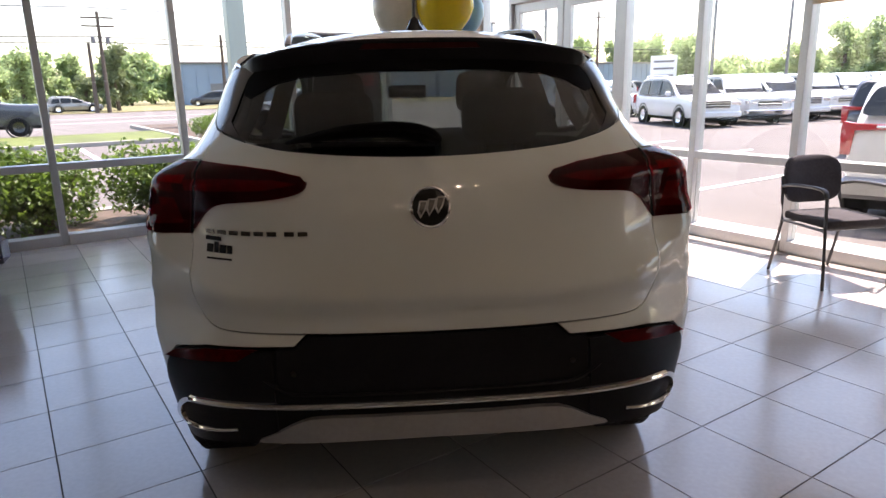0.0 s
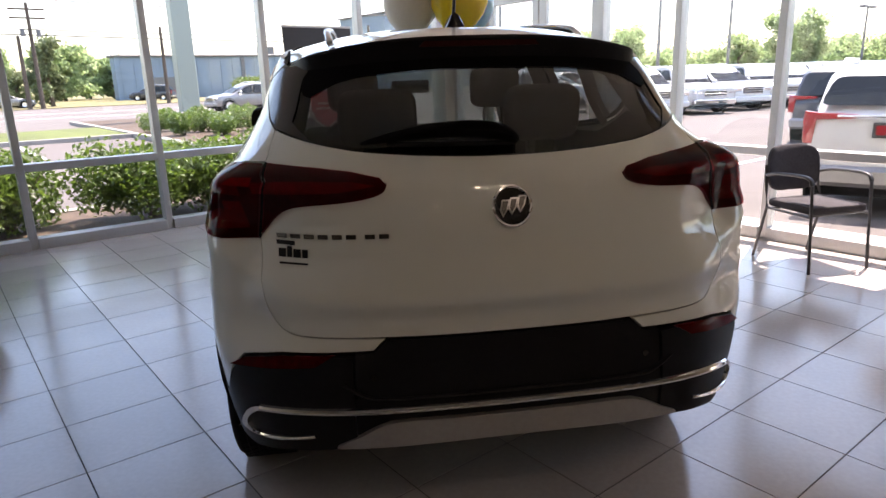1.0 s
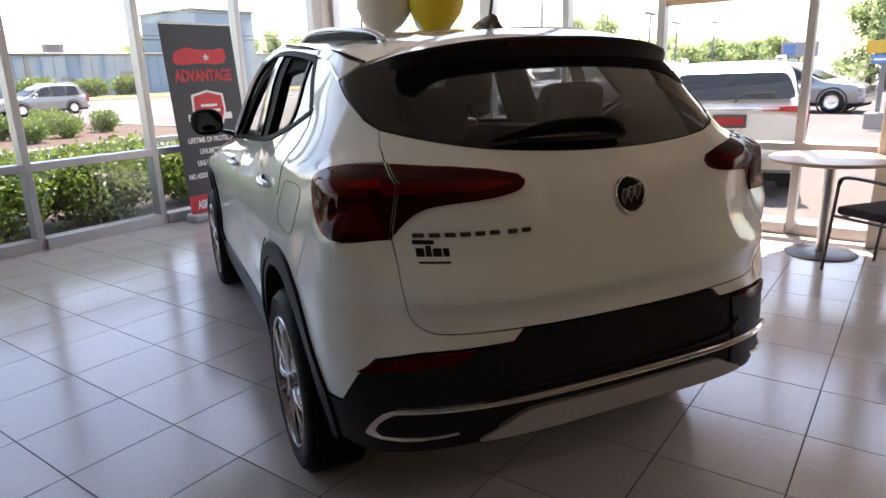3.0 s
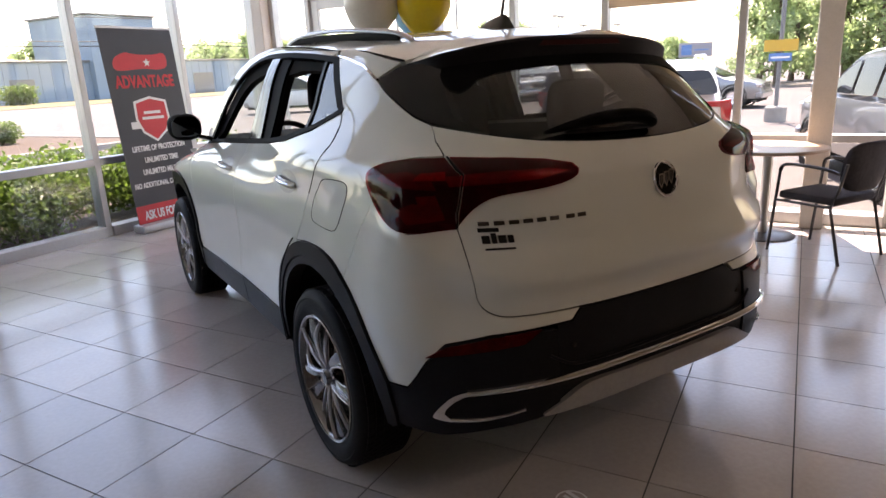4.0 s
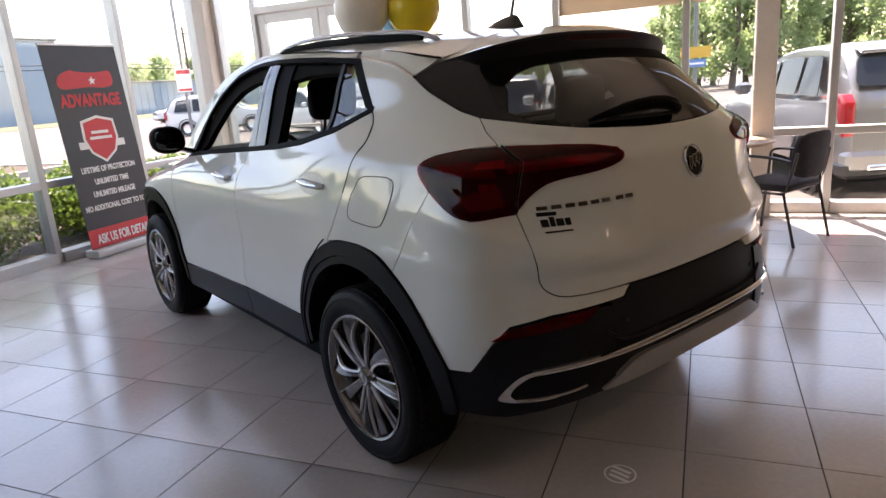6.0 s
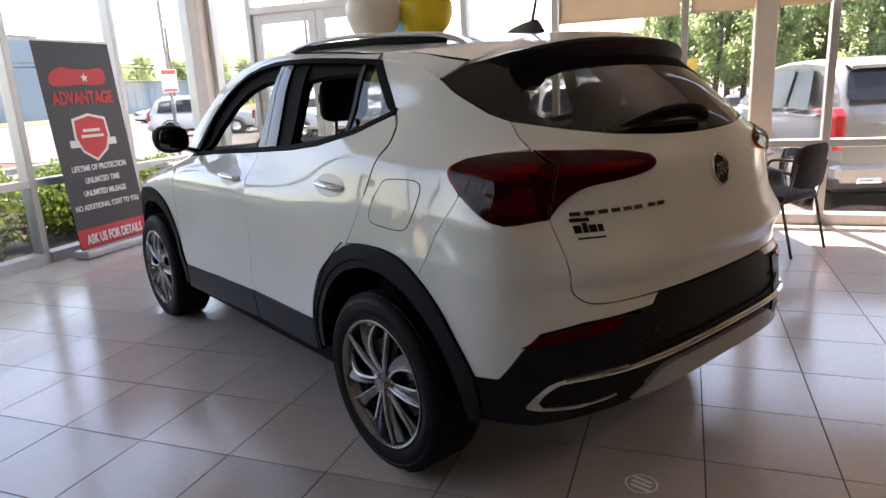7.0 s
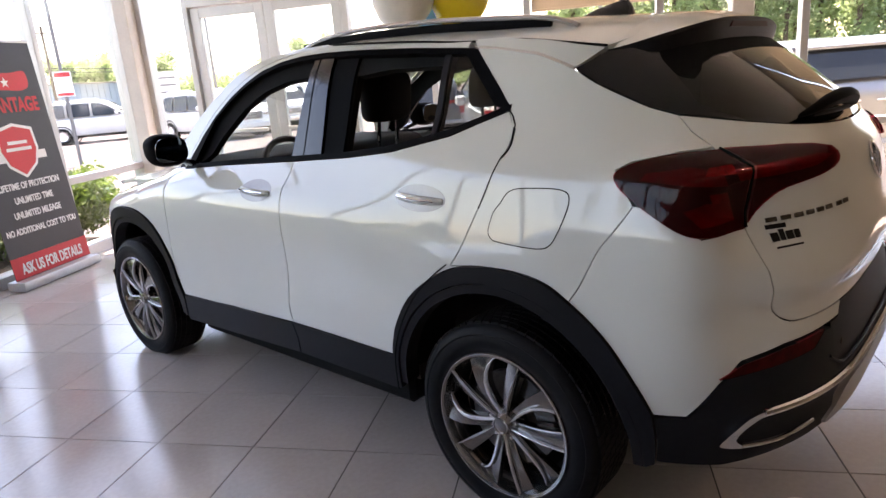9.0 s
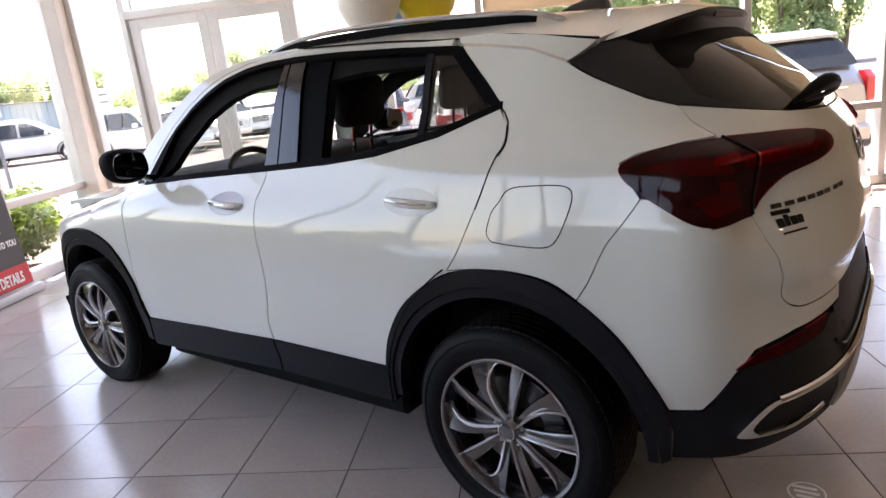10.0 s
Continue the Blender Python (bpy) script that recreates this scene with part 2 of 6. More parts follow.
def box(x0, x1, y0, y1, z0, z1, bevel=0.0, bm=None, seg=1):
    own = bmesh.new()
    bmesh.ops.create_cube(own, size=1.0)
    for v in own.verts:
        v.co = Vector(((x0 + x1) / 2 + v.co.x * (x1 - x0), (y0 + y1) / 2 + v.co.y * (y1 - y0), (z0 + z1) / 2 + v.co.z * (z1 - z0)))
    if bevel:
        bmesh.ops.bevel(own, geom=own.edges[:], offset=bevel, segments=seg, affect="EDGES", profile=0.5)
    return join(own, bm)


def join(own, bm):
    if bm is None:
        return own
    me = bpy.data.meshes.new("tmp")
    own.to_mesh(me)
    own.free()
    bm.from_mesh(me)
    bpy.data.meshes.remove(me)
    return bm


def lathe(profile, steps=32, bm=None, axis="z"):
    """Turns (radius, height) pairs round an axis."""
    own = bmesh.new()
    rings = []
    for r, h in profile:
        ring = []
        for i in range(steps):
            a = 2 * math.pi * i / steps
            c = (r * math.cos(a), r * math.sin(a), h)
            ring.append(own.verts.new(c if axis == "z" else (h, c[0], c[1])))
        rings.append(ring)
    for a, b in zip(rings, rings[1:]):
        for i in range(steps):
            own.faces.new((a[i], a[(i + 1) % steps], b[(i + 1) % steps], b[i]))
    bmesh.ops.remove_doubles(own, verts=own.verts[:], dist=1e-5)
    bmesh.ops.recalc_face_normals(own, faces=own.faces[:])
    return join(own, bm)


def tube(points, radius, sides=8, bm=None, closed=False, flat=1.0):
    """A round bar along points."""
    own = bmesh.new()
    pts = [Vector(p) for p in points]
    rings = []
    for i, p in enumerate(pts):
        a = pts[i - 1] if i or closed else p
        b = pts[(i + 1) % len(pts)] if i < len(pts) - 1 or closed else p
        d = (b - a).normalized()
        side = d.cross(Vector((0, 0, 1)))
        side = side.normalized() if side.length > 0.05 else Vector((1, 0, 0))
        up = side.cross(d)
        r = radius[i] if isinstance(radius, (list, tuple)) else radius
        rings.append([own.verts.new(p + (side * math.cos(k) + up * flat * math.sin(k)) * r) for k in (2 * math.pi * j / sides for j in range(sides))])
    pairs = list(zip(rings, rings[1:])) + ([(rings[-1], rings[0])] if closed else [])
    for a, b in pairs:
        for j in range(sides):
            own.faces.new((a[j], a[(j + 1) % sides], b[(j + 1) % sides], b[j]))
    if not closed:
        own.faces.new(rings[0]), own.faces.new(rings[-1])
    bmesh.ops.recalc_face_normals(own, faces=own.faces[:])
    return join(own, bm)


def spline(points, n=6, closed=False):
    """Catmull-Rom through the points."""
    p = [np.array(q, float) for q in points]
    out, count = [], len(p)
    for i in range(count if closed else count - 1):
        a, b = p[i], p[(i + 1) % count]
        z = p[i - 1] if i or closed else a
        c = p[(i + 2) % count] if i < count - 2 or closed else b
        for k in range(n):
            t = k / n
            out.append(0.5 * (2 * a + (b - z) * t + (2 * z - 5 * a + 4 * b - c) * t * t + (3 * a - z - 3 * b + c) * t ** 3))
    if not closed:
        out.append(p[-1])
    return [tuple(map(float, q)) for q in out]


def pillow(cx, cy, cz, rx, ry, rz, e1=0.5, e2=0.5, nu=24, nv=14, lean=0.0):
    """A cushion: a rounded box with full, soft sides."""
    bm = bmesh.new()
    def p(c, e):
        return math.copysign(abs(c) ** e, c)
    rows = []
    for j in range(1, nv):
        v = -math.pi / 2 + math.pi * j / nv
        rows.append([bm.verts.new((cx + rx * p(math.cos(v), e1) * p(math.cos(u), e2), cy + ry * p(math.cos(v), e1) * p(math.sin(u), e2) + lean * rz * p(math.sin(v), e1), cz + rz * p(math.sin(v), e1)))
                     for u in (2 * math.pi * i / nu for i in range(nu))])
    for a, b in zip(rows, rows[1:]):
        for i in range(nu):
            bm.faces.new((a[i], a[(i + 1) % nu], b[(i + 1) % nu], b[i]))
    bm.faces.new(list(reversed(rows[0]))), bm.faces.new(rows[-1])
    bmesh.ops.recalc_face_normals(bm, faces=bm.faces[:])
    return bm


def prism(poly, depth, place, bm=None, bevel=0.0):
    """A flat outline (u, v) given a depth w; place(u, v, w) puts it."""
    own = bmesh.new()
    face = own.faces.new([own.verts.new((u, v, 0)) for u, v in poly])
    made = bmesh.ops.extrude_face_region(own, geom=[face])
    bmesh.ops.translate(own, verts=[g for g in made["geom"] if isinstance(g, bmesh.types.BMVert)], vec=(0, 0, depth))
    bmesh.ops.recalc_face_normals(own, faces=own.faces[:])
    if bevel:
        bmesh.ops.bevel(own, geom=[e for e in own.edges if e.calc_face_angle(0) > 0.6], offset=bevel, segments=2, affect="EDGES", profile=0.5)
    for v in own.verts:
        v.co = Vector(place(*v.co))
    bmesh.ops.recalc_face_normals(own, faces=own.faces[:])
    return join(own, bm)


# ---- the showroom ----
GLASS_Y, GLASS_X = 7.1, 5.65          # the two glazed walls
CEILING = 3.9
TILE, TILE_X, TILE_Y = 0.457, 0.25, 3.155
floor = part("floor", box(-9.5, 5.72, -10.0, 7.17, -0.32, -0.003), "grout")
tagged(floor, "greige square porcelain floor tiles with dark grout", "floor", kind="structure")
ceiling = part("ceiling", box(-9.8, 6.05, -10.2, 7.9, CEILING, CEILING + 0.25), "ceil")
tagged(ceiling, "plain white showroom ceiling and roof edge", "ceiling", kind="structure")
for name, args in (("wall_south", (-9.6, 5.72, -10.2, -10.0, -0.3, CEILING)), ("wall_east", (5.5, 5.72, -10.0, -2.24, -0.3, CEILING)), ("wall_west", (-9.6, -9.4, -10.0, 7.03, -0.3, CEILING))):
    tagged(part(name, box(*args), "wall"), "plain warm tan painted showroom wall", "wall", kind="structure")


def member(axis, a, b, c, z0, z1, width=0.065):
    """An upright of the glazing: at c along its wall."""
    if axis == "x":
        return box(c - width / 2, c + width / 2, a, b, z0, z1, 0.004)
    return box(a, b, c - width / 2, c + width / 2, z0, z1, 0.004)


def glazed(name, axis, stops, plane, label, rails, doorway=None):
    wall = empty(name, label=label, category="window", kind="structure")
    d0, d1 = plane - 0.065, plane + 0.065
    for c in stops:
        part("mullion", member(axis, d0, d1, c, -0.02, CEILING), "alu", wall)
    for a, b in zip(stops, stops[1:]):
        a, b = a + 0.0325, b - 0.0325
        if doorway and a < doorway[1] - 0.05 and b > doorway[0] + 0.05:
            continue
        for z0, z1, grow in rails:
            if axis == "x":
                part("rail", box(a, b, d0 - grow, d1, z0, z1, 0.004), "alu", wall)
            else:
                part("rail", box(d0 - grow, d1, a, b, z0, z1, 0.004), "alu", wall)
        for (_, lo, _), (hi, _, _) in zip(rails, rails[1:]):
            g = box(a, b, plane - 0.006, plane + 0.006, lo, hi) if axis == "x" else box(plane - 0.006, plane + 0.006, a, b, lo, hi)
            part("pane", g, "pane", wall).visible_shadow = False
    return wall


RAILS = [(-0.02, 0.10, 0.03), (0.715, 0.785, 0.0), (CEILING - 0.12, CEILING, 0.0)]
glazed("window_1", "x", [-9.13, -7.91, -6.69, -5.47, -4.25, -3.03, -1.81, -0.59, 0.63, 1.85, 3.07, 4.29, 5.47], GLASS_Y, "tall aluminium framed shop window wall with a low rail", RAILS)
glazed("window_2", "y", [-2.2, -0.98, 0.24, 1.48, 2.70, 3.65, 4.53, 6.30, 6.86], GLASS_X,
       "tall aluminium framed shop window wall with a low rail", RAILS, (4.53, 6.30))
tagged(part("corner_post", box(5.44, 5.72, 6.89, 7.17, -0.02, CEILING, 0.008), "beige"), "square beige steel corner post of the glazing", "column", kind="structure")
tagged(part("column", box(5.36, 5.56, 0.72, 0.90, 0, CEILING, 0.008), "beige"), "square beige steel column beside the window", "column", kind="structure")

# the double door, shut, with a light above it
doors = empty("door_1", label="closed pair of aluminium framed glass doors under a fixed light", category="door", kind="structure")
part("header", box(5.58, 5.72, 4.565, 6.267, 2.35, 2.43, 0.006), "alu", doors)
part("pane", box(5.644, 5.656, 4.565, 6.267, 2.43, CEILING - 0.12), "pane", doors).visible_shadow = False
part("head_rail", box(5.585, 5.715, 4.565, 6.267, CEILING - 0.12, CEILING, 0.004), "alu", doors)
part("threshold", box(5.58, 5.72, 4.565, 6.267, -0.006, 0.012, 0.003), "alu", doors)
for a, b in ((4.575, 5.408), (5.422, 6.257)):
    leaf = part("door_leaf", box(5.62, 5.68, a, a + 0.10, 0.015, 2.34, 0.004), "alu", doors)
    part("stile", box(5.62, 5.68, b - 0.10, b, 0.015, 2.34, 0.004), "alu", leaf)
    part("top_rail", box(5.62, 5.68, a + 0.10, b - 0.10, 2.24, 2.34, 0.004), "alu", leaf)
    part("bottom_rail", box(5.62, 5.68, a + 0.10, b - 0.10, 0.015, 0.27, 0.004), "alu", leaf)
    part("pane", box(5.645, 5.655, a + 0.10, b - 0.10, 0.27, 2.24), "pane", leaf).visible_shadow = False
    part("push_bar", box(5.565, 5.585, a + 0.1, b - 0.1, 1.02, 1.06, 0.006), "alu", leaf)

# roller blinds pulled partly down
for a, b in ((1.53, 2.65), (0.29, 1.43), (-0.93, 0.19), (-2.15, -1.03)):
    blind = part("roller_blind", box(5.545, 5.549, a, b, 1.985, CEILING - 0.06), "shade")
    tagged(blind, "beige cloth roller blind pulled partly down over the window", "blind", "roller blinds")
    part("bottom_bar", box(5.54, 5.556, a, b, 1.96, 1.985, 0.004), "shade", blind)

# recessed ceiling lamps
for x, y in ((0.05, -2.0), (0.40, -2.05), (1.8, -3.8), (-2.6, -4.6), (-0.6, -6.6)):
    lamp = empty("ceiling_light", pose(x, y, CEILING), "round recessed warm downlight in the white ceiling", "lamp", "ceiling downlights")
    part("ring", lathe([(0.050, 0.0), (0.075, 0.0), (0.075, -0.012), (0.060, -0.014), (0.050, 0.0)], 24), "alu", lamp)
    part("lamp_glass", lathe([(0.0, -0.004), (0.050, -0.004)], 24), "lamp", lamp)


# ---- the car's skin: heights of contours, half widths, tail and nose ----
def table(points, blur=0.02):
    """A curve through points, rounded by a blur."""
    a = np.array(points, float)
    step = 0.004 if a[-1, 0] < 10 else 0.2
    u = np.arange(a[0, 0] - 50 * step, a[-1, 0] + 50 * step, step)
    v = np.interp(u, a[:, 0], a[:, 1])
    k = np.exp(-0.5 * (np.arange(-40, 41) * step / blur) ** 2)
    p = np.pad(v, 40, mode="edge")
    return u, np.convolve(p, k / k.sum(), mode="valid")


HALF_REAR = table([(0.2, 0.80), (0.3, 0.865), (0.5, 0.895), (0.7, 0.903), (0.85, 0.898), (1.0, 0.875), (1.08, 0.858), (1.17, 0.845),
                   (1.22, 0.80), (1.28, 0.755), (1.345, 0.715), (1.447, 0.68), (1.55, 0.63), (1.6, 0.58)])
HALF_FRONT = table([(0.2, 0.80), (0.3, 0.865), (0.5, 0.885), (0.6, 0.875), (0.72, 0.875), (0.9, 0.885), (0.98, 0.875), (1.05, 0.845),
                    (1.1, 0.805), (1.2, 0.765), (1.345, 0.715), (1.447, 0.68), (1.55, 0.63), (1.6, 0.58)])
TAIL = table([(0.2, -0.72), (0.3, -0.82), (0.42, -0.875), (0.55, -0.88), (0.7, -0.862), (0.745, -0.850), (0.80, -0.846), (0.858, -0.876), (0.92, -0.872), (1.0, -0.860), (1.05, -0.852),
              (1.1, -0.840), (1.14, -0.828), (1.165, -0.818), (1.24, -0.765), (1.3, -0.71), (1.4, -0.59), (1.5, -0.45), (1.55, -0.38), (1.6, -0.31)], 0.012)
NOSE = table([(0.2, 3.36), (0.4, 3.48), (0.7, 3.48), (0.85, 3.40), (0.93, 3.2), (1.0, 2.85), (1.05, 2.6), (1.1, 2.45), (1.2, 2.27),
              (1.4, 2.06), (1.5, 1.92), (1.58, 1.76), (1.64, 1.6)], 0.02)
POWER = table([(0.2, 3.6), (0.7, 3.6), (0.95, 2.8), (1.15, 2.7), (1.4, 2.85), (1.6, 2.85)], 0.04)
ROOF = table([(-0.6, 1.565), (-0.4, 1.591), (0.0, 1.624), (0.5, 1.645), (1.0, 1.645), (1.4, 1.630), (1.6, 1.600), (1.75, 1.572), (1.95, 1.51)], 0.08)


def at(tab, v):
    return float(np.interp(v, *tab))


def half(y, z):
    k = min(max((y - 0.1) / 0.9, 0.0), 1.0)
    k = k * k * (3 - 2 * k)
    return at(HALF_REAR, z) * (1 - k) + at(HALF_FRONT, z) * k


def skin(s, z, out=0.0):
    """The point of the right half: s from 0 (middle of the tail) to 1 (above the rear axle), then 1 + metres ahead of that axle."""
    p = skin_raw(s, z)
    if out:
        e = 0.004
        a, b = skin_raw(s + e, z), skin_raw(s, z + e)
        c, d = skin_raw(max(s - e, 0.0), z), skin_raw(s, z - e)
        n = np.cross(np.subtract(a, c), np.subtract(b, d))
        n /= max(np.linalg.norm(n), 1e-9)
        p = tuple(np.add(p, n * out))
    return p


FOLD_Z = ((0, 0.5, 0.6, 0.67, 0.73, 0.79, 0.9), (0.855, 0.858, 0.875, 0.905, 0.942, 1.0, 1.02))
FOLD_OUT = ((0, 0.5, 0.74, 0.81, 0.87), (0.008, 0.015, 0.034, 0.027, 0.0))


# the squared corner of the tail and the ledge of the lamps: by bearing in degrees from the tail's middle, and by height
CORNER = table([(40, 0), (45, 0.03), (48, 0.25), (51.5, 0.8), (54.5, 1.0), (58, 0.85), (62, 0.5), (66, 0.16), (71, 0), (80, 0)], 0.8)
CORNER_Z = table([(0.4, 0), (0.5, 0.006), (0.6, 0.018), (0.7, 0.032), (0.8, 0.045), (0.93, 0.060), (1.03, 0.074), (1.1, 0.070), (1.16, 0.056), (1.2, 0.036), (1.235, 0.010), (1.27, 0)], 0.012)
LEDGE = table([(20, 0), (30, 0.35), (38, 0.8), (45, 1.0), (54, 1.0), (60, 0.45), (66, 0.1), (71, 0), (80, 0)], 1.0)
LEDGE_Z = table([(1.0, 0), (1.06, 0.006), (1.12, 0.024), (1.165, 0.040), (1.185, 0.036), (1.215, 0.010), (1.24, 0.0), (1.3, 0)], 0.006)


def skin_raw(s, z):
    if s < 1:
        x, y, z = skin_plain(s, z)
        bearing = math.degrees(math.atan2(x, -y)) if y else 90.0
        more = at(CORNER, bearing) * at(CORNER_Z, z) + at(LEDGE, bearing) * at(LEDGE_Z, z)
        k = 1 + more / max(math.hypot(x, y), 0.3)
        return (x * k, y * k, z)
    return skin_plain(s, z)


def skin_plain(s, z):
    if s < 1:
        w, n, tail = half(0, z), at(POWER, z), at(TAIL, z)
        a = s * math.pi / 2
        x = w * math.sin(a) ** (2 / n)
        fold = 1 - abs(z - np.interp(x, *FOLD_Z)) / 0.12    # the crease below the lamps
        k = 1 + (float(np.interp(x, *FOLD_OUT)) * fold ** 1.1 / 0.85 if fold > 0 else 0)
        return (x * (1 + (k - 1) * 0.5), tail * k * max(math.cos(a), 0) ** (2 / n), z)
    y, nose = s - 1, at(NOSE, z)
    start = min(2.6, nose - 0.75)
    w = half(y, z)
    if y > start:
        close = max(1 - ((y - start) / (nose - start)) ** 2.6, 0) ** (1 / 2.6)
        up = min(max((z - 1.04) / 0.1, 0.0), 1.0)
        w *= close * (1 - up) + up
    w -= 0.05 * max(y - 1.0, 0) * min(max((z - 1.04) / 0.1, 0.0), 1.0)
    return (w, y, z)


def s_of_x(x, z):
    """s of the point of the tail at a half width x."""
    w, n = half(0, z), at(POWER, z)
    return math.asin(min(x / w, 1) ** (n / 2)) / (math.pi / 2)


def s_of_y(y, z):
    """s of the point of the side at y."""
    if y >= 0:
        return 1 + y
    n, tail = at(POWER, z), at(TAIL, z)
    return math.acos(min(y / tail, 1) ** (n / 2)) / (math.pi / 2)


# ---- the car on show ----
def X(x, z):
    return (s_of_x(x, z), z)


def Y(y, z):
    return (s_of_y(y, z), z)


def inset(poly, d):
    """Draws an outline of the skin in by d metres."""
    k = [1.0 if s > 1 else 1.35 for s, z in poly]
    p = [np.array((s * c, z)) for (s, z), c in zip(poly, k)]
    area = sum(a[0] * b[1] - a[1] * b[0] for a, b in zip(p, p[1:] + p[:1]))
    sign = 1 if area > 0 else -1
    out = []
    for i, q in enumerate(p):
        e0, e1 = q - p[i - 1], p[(i + 1) % len(p)] - q
        n = sum(np.array((-e[1], e[0])) / max(np.linalg.norm(e), 1e-9) for e in (e0, e1))
        m = np.linalg.norm(n)
        n = n / max(m, 0.6) if m else n
        out.append(q + sign * n * d * min(2 / max(m, 0.8), 1.6) / 1.0)
    return [(q[0] / c, q[1]) for q, c in zip(out, k)]


def sheet(poly, place, du, dv, thick):
    """Cuts a flat outline into a grid, lays it on a surface and gives it returned edges."""
    bm = bmesh.new()
    bm.faces.new([bm.verts.new((u, v, 0)) for u, v in poly])
    for axis, step in ((0, du), (1, dv)):
        lo, hi = min(p[axis] for p in poly), max(p[axis] for p in poly)
        k = math.floor(lo / step) + 1
        while k * step < hi:
            co, no = [0, 0, 0], [0, 0, 0]
            co[axis], no[axis] = k * step, 1
            bmesh.ops.bisect_plane(bm, geom=bm.verts[:] + bm.edges[:] + bm.faces[:], dist=1e-6, plane_co=co, plane_no=no)
            k += 1
    for v in bm.verts:
        v.co = Vector(place(v.co.x, v.co.y))
    bm.normal_update()
    return bm


def face_out(bm, centre):
    bm.normal_update()
    score = sum(f.normal.dot(f.calc_center_median() - Vector(centre)) * f.calc_area() for f in bm.faces)
    if score < 0:
        bmesh.ops.reverse_faces(bm, faces=bm.faces[:])
    bm.normal_update()


def returned(bm, thick):
    if thick:
        edges = [e for e in bm.edges if e.is_boundary]
        normals = {v: v.normal.copy() for e in edges for v in e.verts}
        made = bmesh.ops.extrude_edge_only(bm, edges=edges)
        fresh = [g for g in made["geom"] if isinstance(g, bmesh.types.BMVert)]
        old = {tuple(round(c, 6) for c in v.co): n for v, n in normals.items()}
        for v in fresh:
            v.co -= old.get(tuple(round(c, 6) for c in v.co), Vector()) * thick
    return bm


def panel(name, poly, mat, parent, side=-1, out=0.0, gap=0.0028, thick=0.02, du=0.03, dv=0.04, label="", both=False, bulge=0.0):
    """A piece of the skin; both: an outline of the tail, mirrored about its middle."""
    poly = [tuple(p) for p in poly]
    if both:
        poly = poly + [(-s, z) for s, z in reversed(poly) if s > 1e-6]
    poly = inset(poly, gap) if gap else poly

    def place(s, z):
        k = (1 if s >= 0 else -1) if both else side
        more = bulge * max(1 - ((z - z_mid) / z_half) ** 2, 0)
        x, y, z = skin(min(abs(s), 0.998 + at(NOSE, z)), z, out + more)
        return (x * k, y, z)
    z_lo, z_hi = min(p[1] for p in poly), max(p[1] for p in poly)
    z_mid, z_half = (z_lo + z_hi) / 2, (z_hi - z_lo) / 2
    bm = sheet(poly, place, du, dv, thick)
    face_out(bm, (0, 1.2, 0.8))
    returned(bm, thick)
    return part(name, bm, mat, parent, label, smooth=True)


def strip(points, side, out=0.0):
    """Points of the skin along (s, z) pairs."""
    r = []
    for s, z in points:
        x, y, z = skin(s, z, out)
        r.append((x * side, y, z))
    return r


def arc(cy, cz, r, a0, a1, n=9, squash=1.0):
    """Points round a wheel, from angle a0 to a1 (0: ahead, 90: up)."""
    return [Y(cy + r * math.cos(radians(a)), cz + squash * r * math.sin(radians(a))) for a in np.linspace(a0, a1, n)]


WHEELBASE, HUB, ARCH_Z = 2.595, 0.336, 0.353
suv = empty("suv", pose(1.616, 2.055, 0, 0, 0, -29.6), "pearl white compact suv with black cladding, standing on the tiled floor", "car")
REAR_EDGE = [(0.488, 0.47), (0.475, 0.53), (0.444, 0.615), (0.352, 0.738), (0.184, 0.845), (0.02, 0.877), (-0.158, 0.864), (-0.266, 0.811), (-0.382, 0.714), (-0.462, 0.594), (-0.502, 0.516)]
REAR_OUT = [Y(y, z) for y, z in spline(REAR_EDGE, 6)]
FRONT_OUT = [Y(2.083, 0.42), Y(2.12, 0.52), Y(2.19, 0.65), Y(2.308, 0.80), Y(2.45, 0.865), Y(2.60, 0.88), Y(2.76, 0.86), Y(2.90, 0.78), Y(3.0, 0.66), Y(3.06, 0.50)]
BELT = [(2.06, 1.105), (1.6, 1.142), (1.1, 1.172), (0.75, 1.195), (0.5, 1.222), (0.24, 1.275), (0.021, 1.346)]
TOPS = [(0.244, 1.540), (0.5, 1.561), (0.78, 1.578), (1.026, 1.586), (1.20, 1.585), (1.344, 1.572), (1.486, 1.541), (1.60, 1.496), (1.717, 1.434), (1.845, 1.348), (1.945, 1.258), (2.027, 1.165), (2.075, 1.100)]
SEAM = [(0.24, 1.562), (0.5, 1.578), (0.78, 1.594), (1.026, 1.602), (1.21, 1.600), (1.358, 1.587), (1.503, 1.555), (1.617, 1.510), (1.733, 1.448), (1.860, 1.361), (1.958, 1.271), (2.040, 1.176), (2.09, 1.108)]
OPEN_FRONT = [(1.90, 1.165), (1.869, 1.180), (1.784, 1.262), (1.612, 1.385), (1.448, 1.459), (1.293, 1.494), (1.10, 1.506)]
TAIL_TOP = [X(0.328, 1.171), X(0.345, 1.187), X(0.42, 1.203), X(0.507, 1.212), X(0.60, 1.217)]
FLAP = spline([Y(-0.055, 1.112), Y(-0.13, 1.123), Y(-0.222, 1.122), Y(-0.249, 1.098), Y(-0.232, 1.03), Y(-0.203, 0.97), Y(-0.165, 0.952), Y(-0.08, 0.953), Y(0.0, 0.960), Y(0.019, 0.988), Y(-0.008, 1.06)], 4, True)
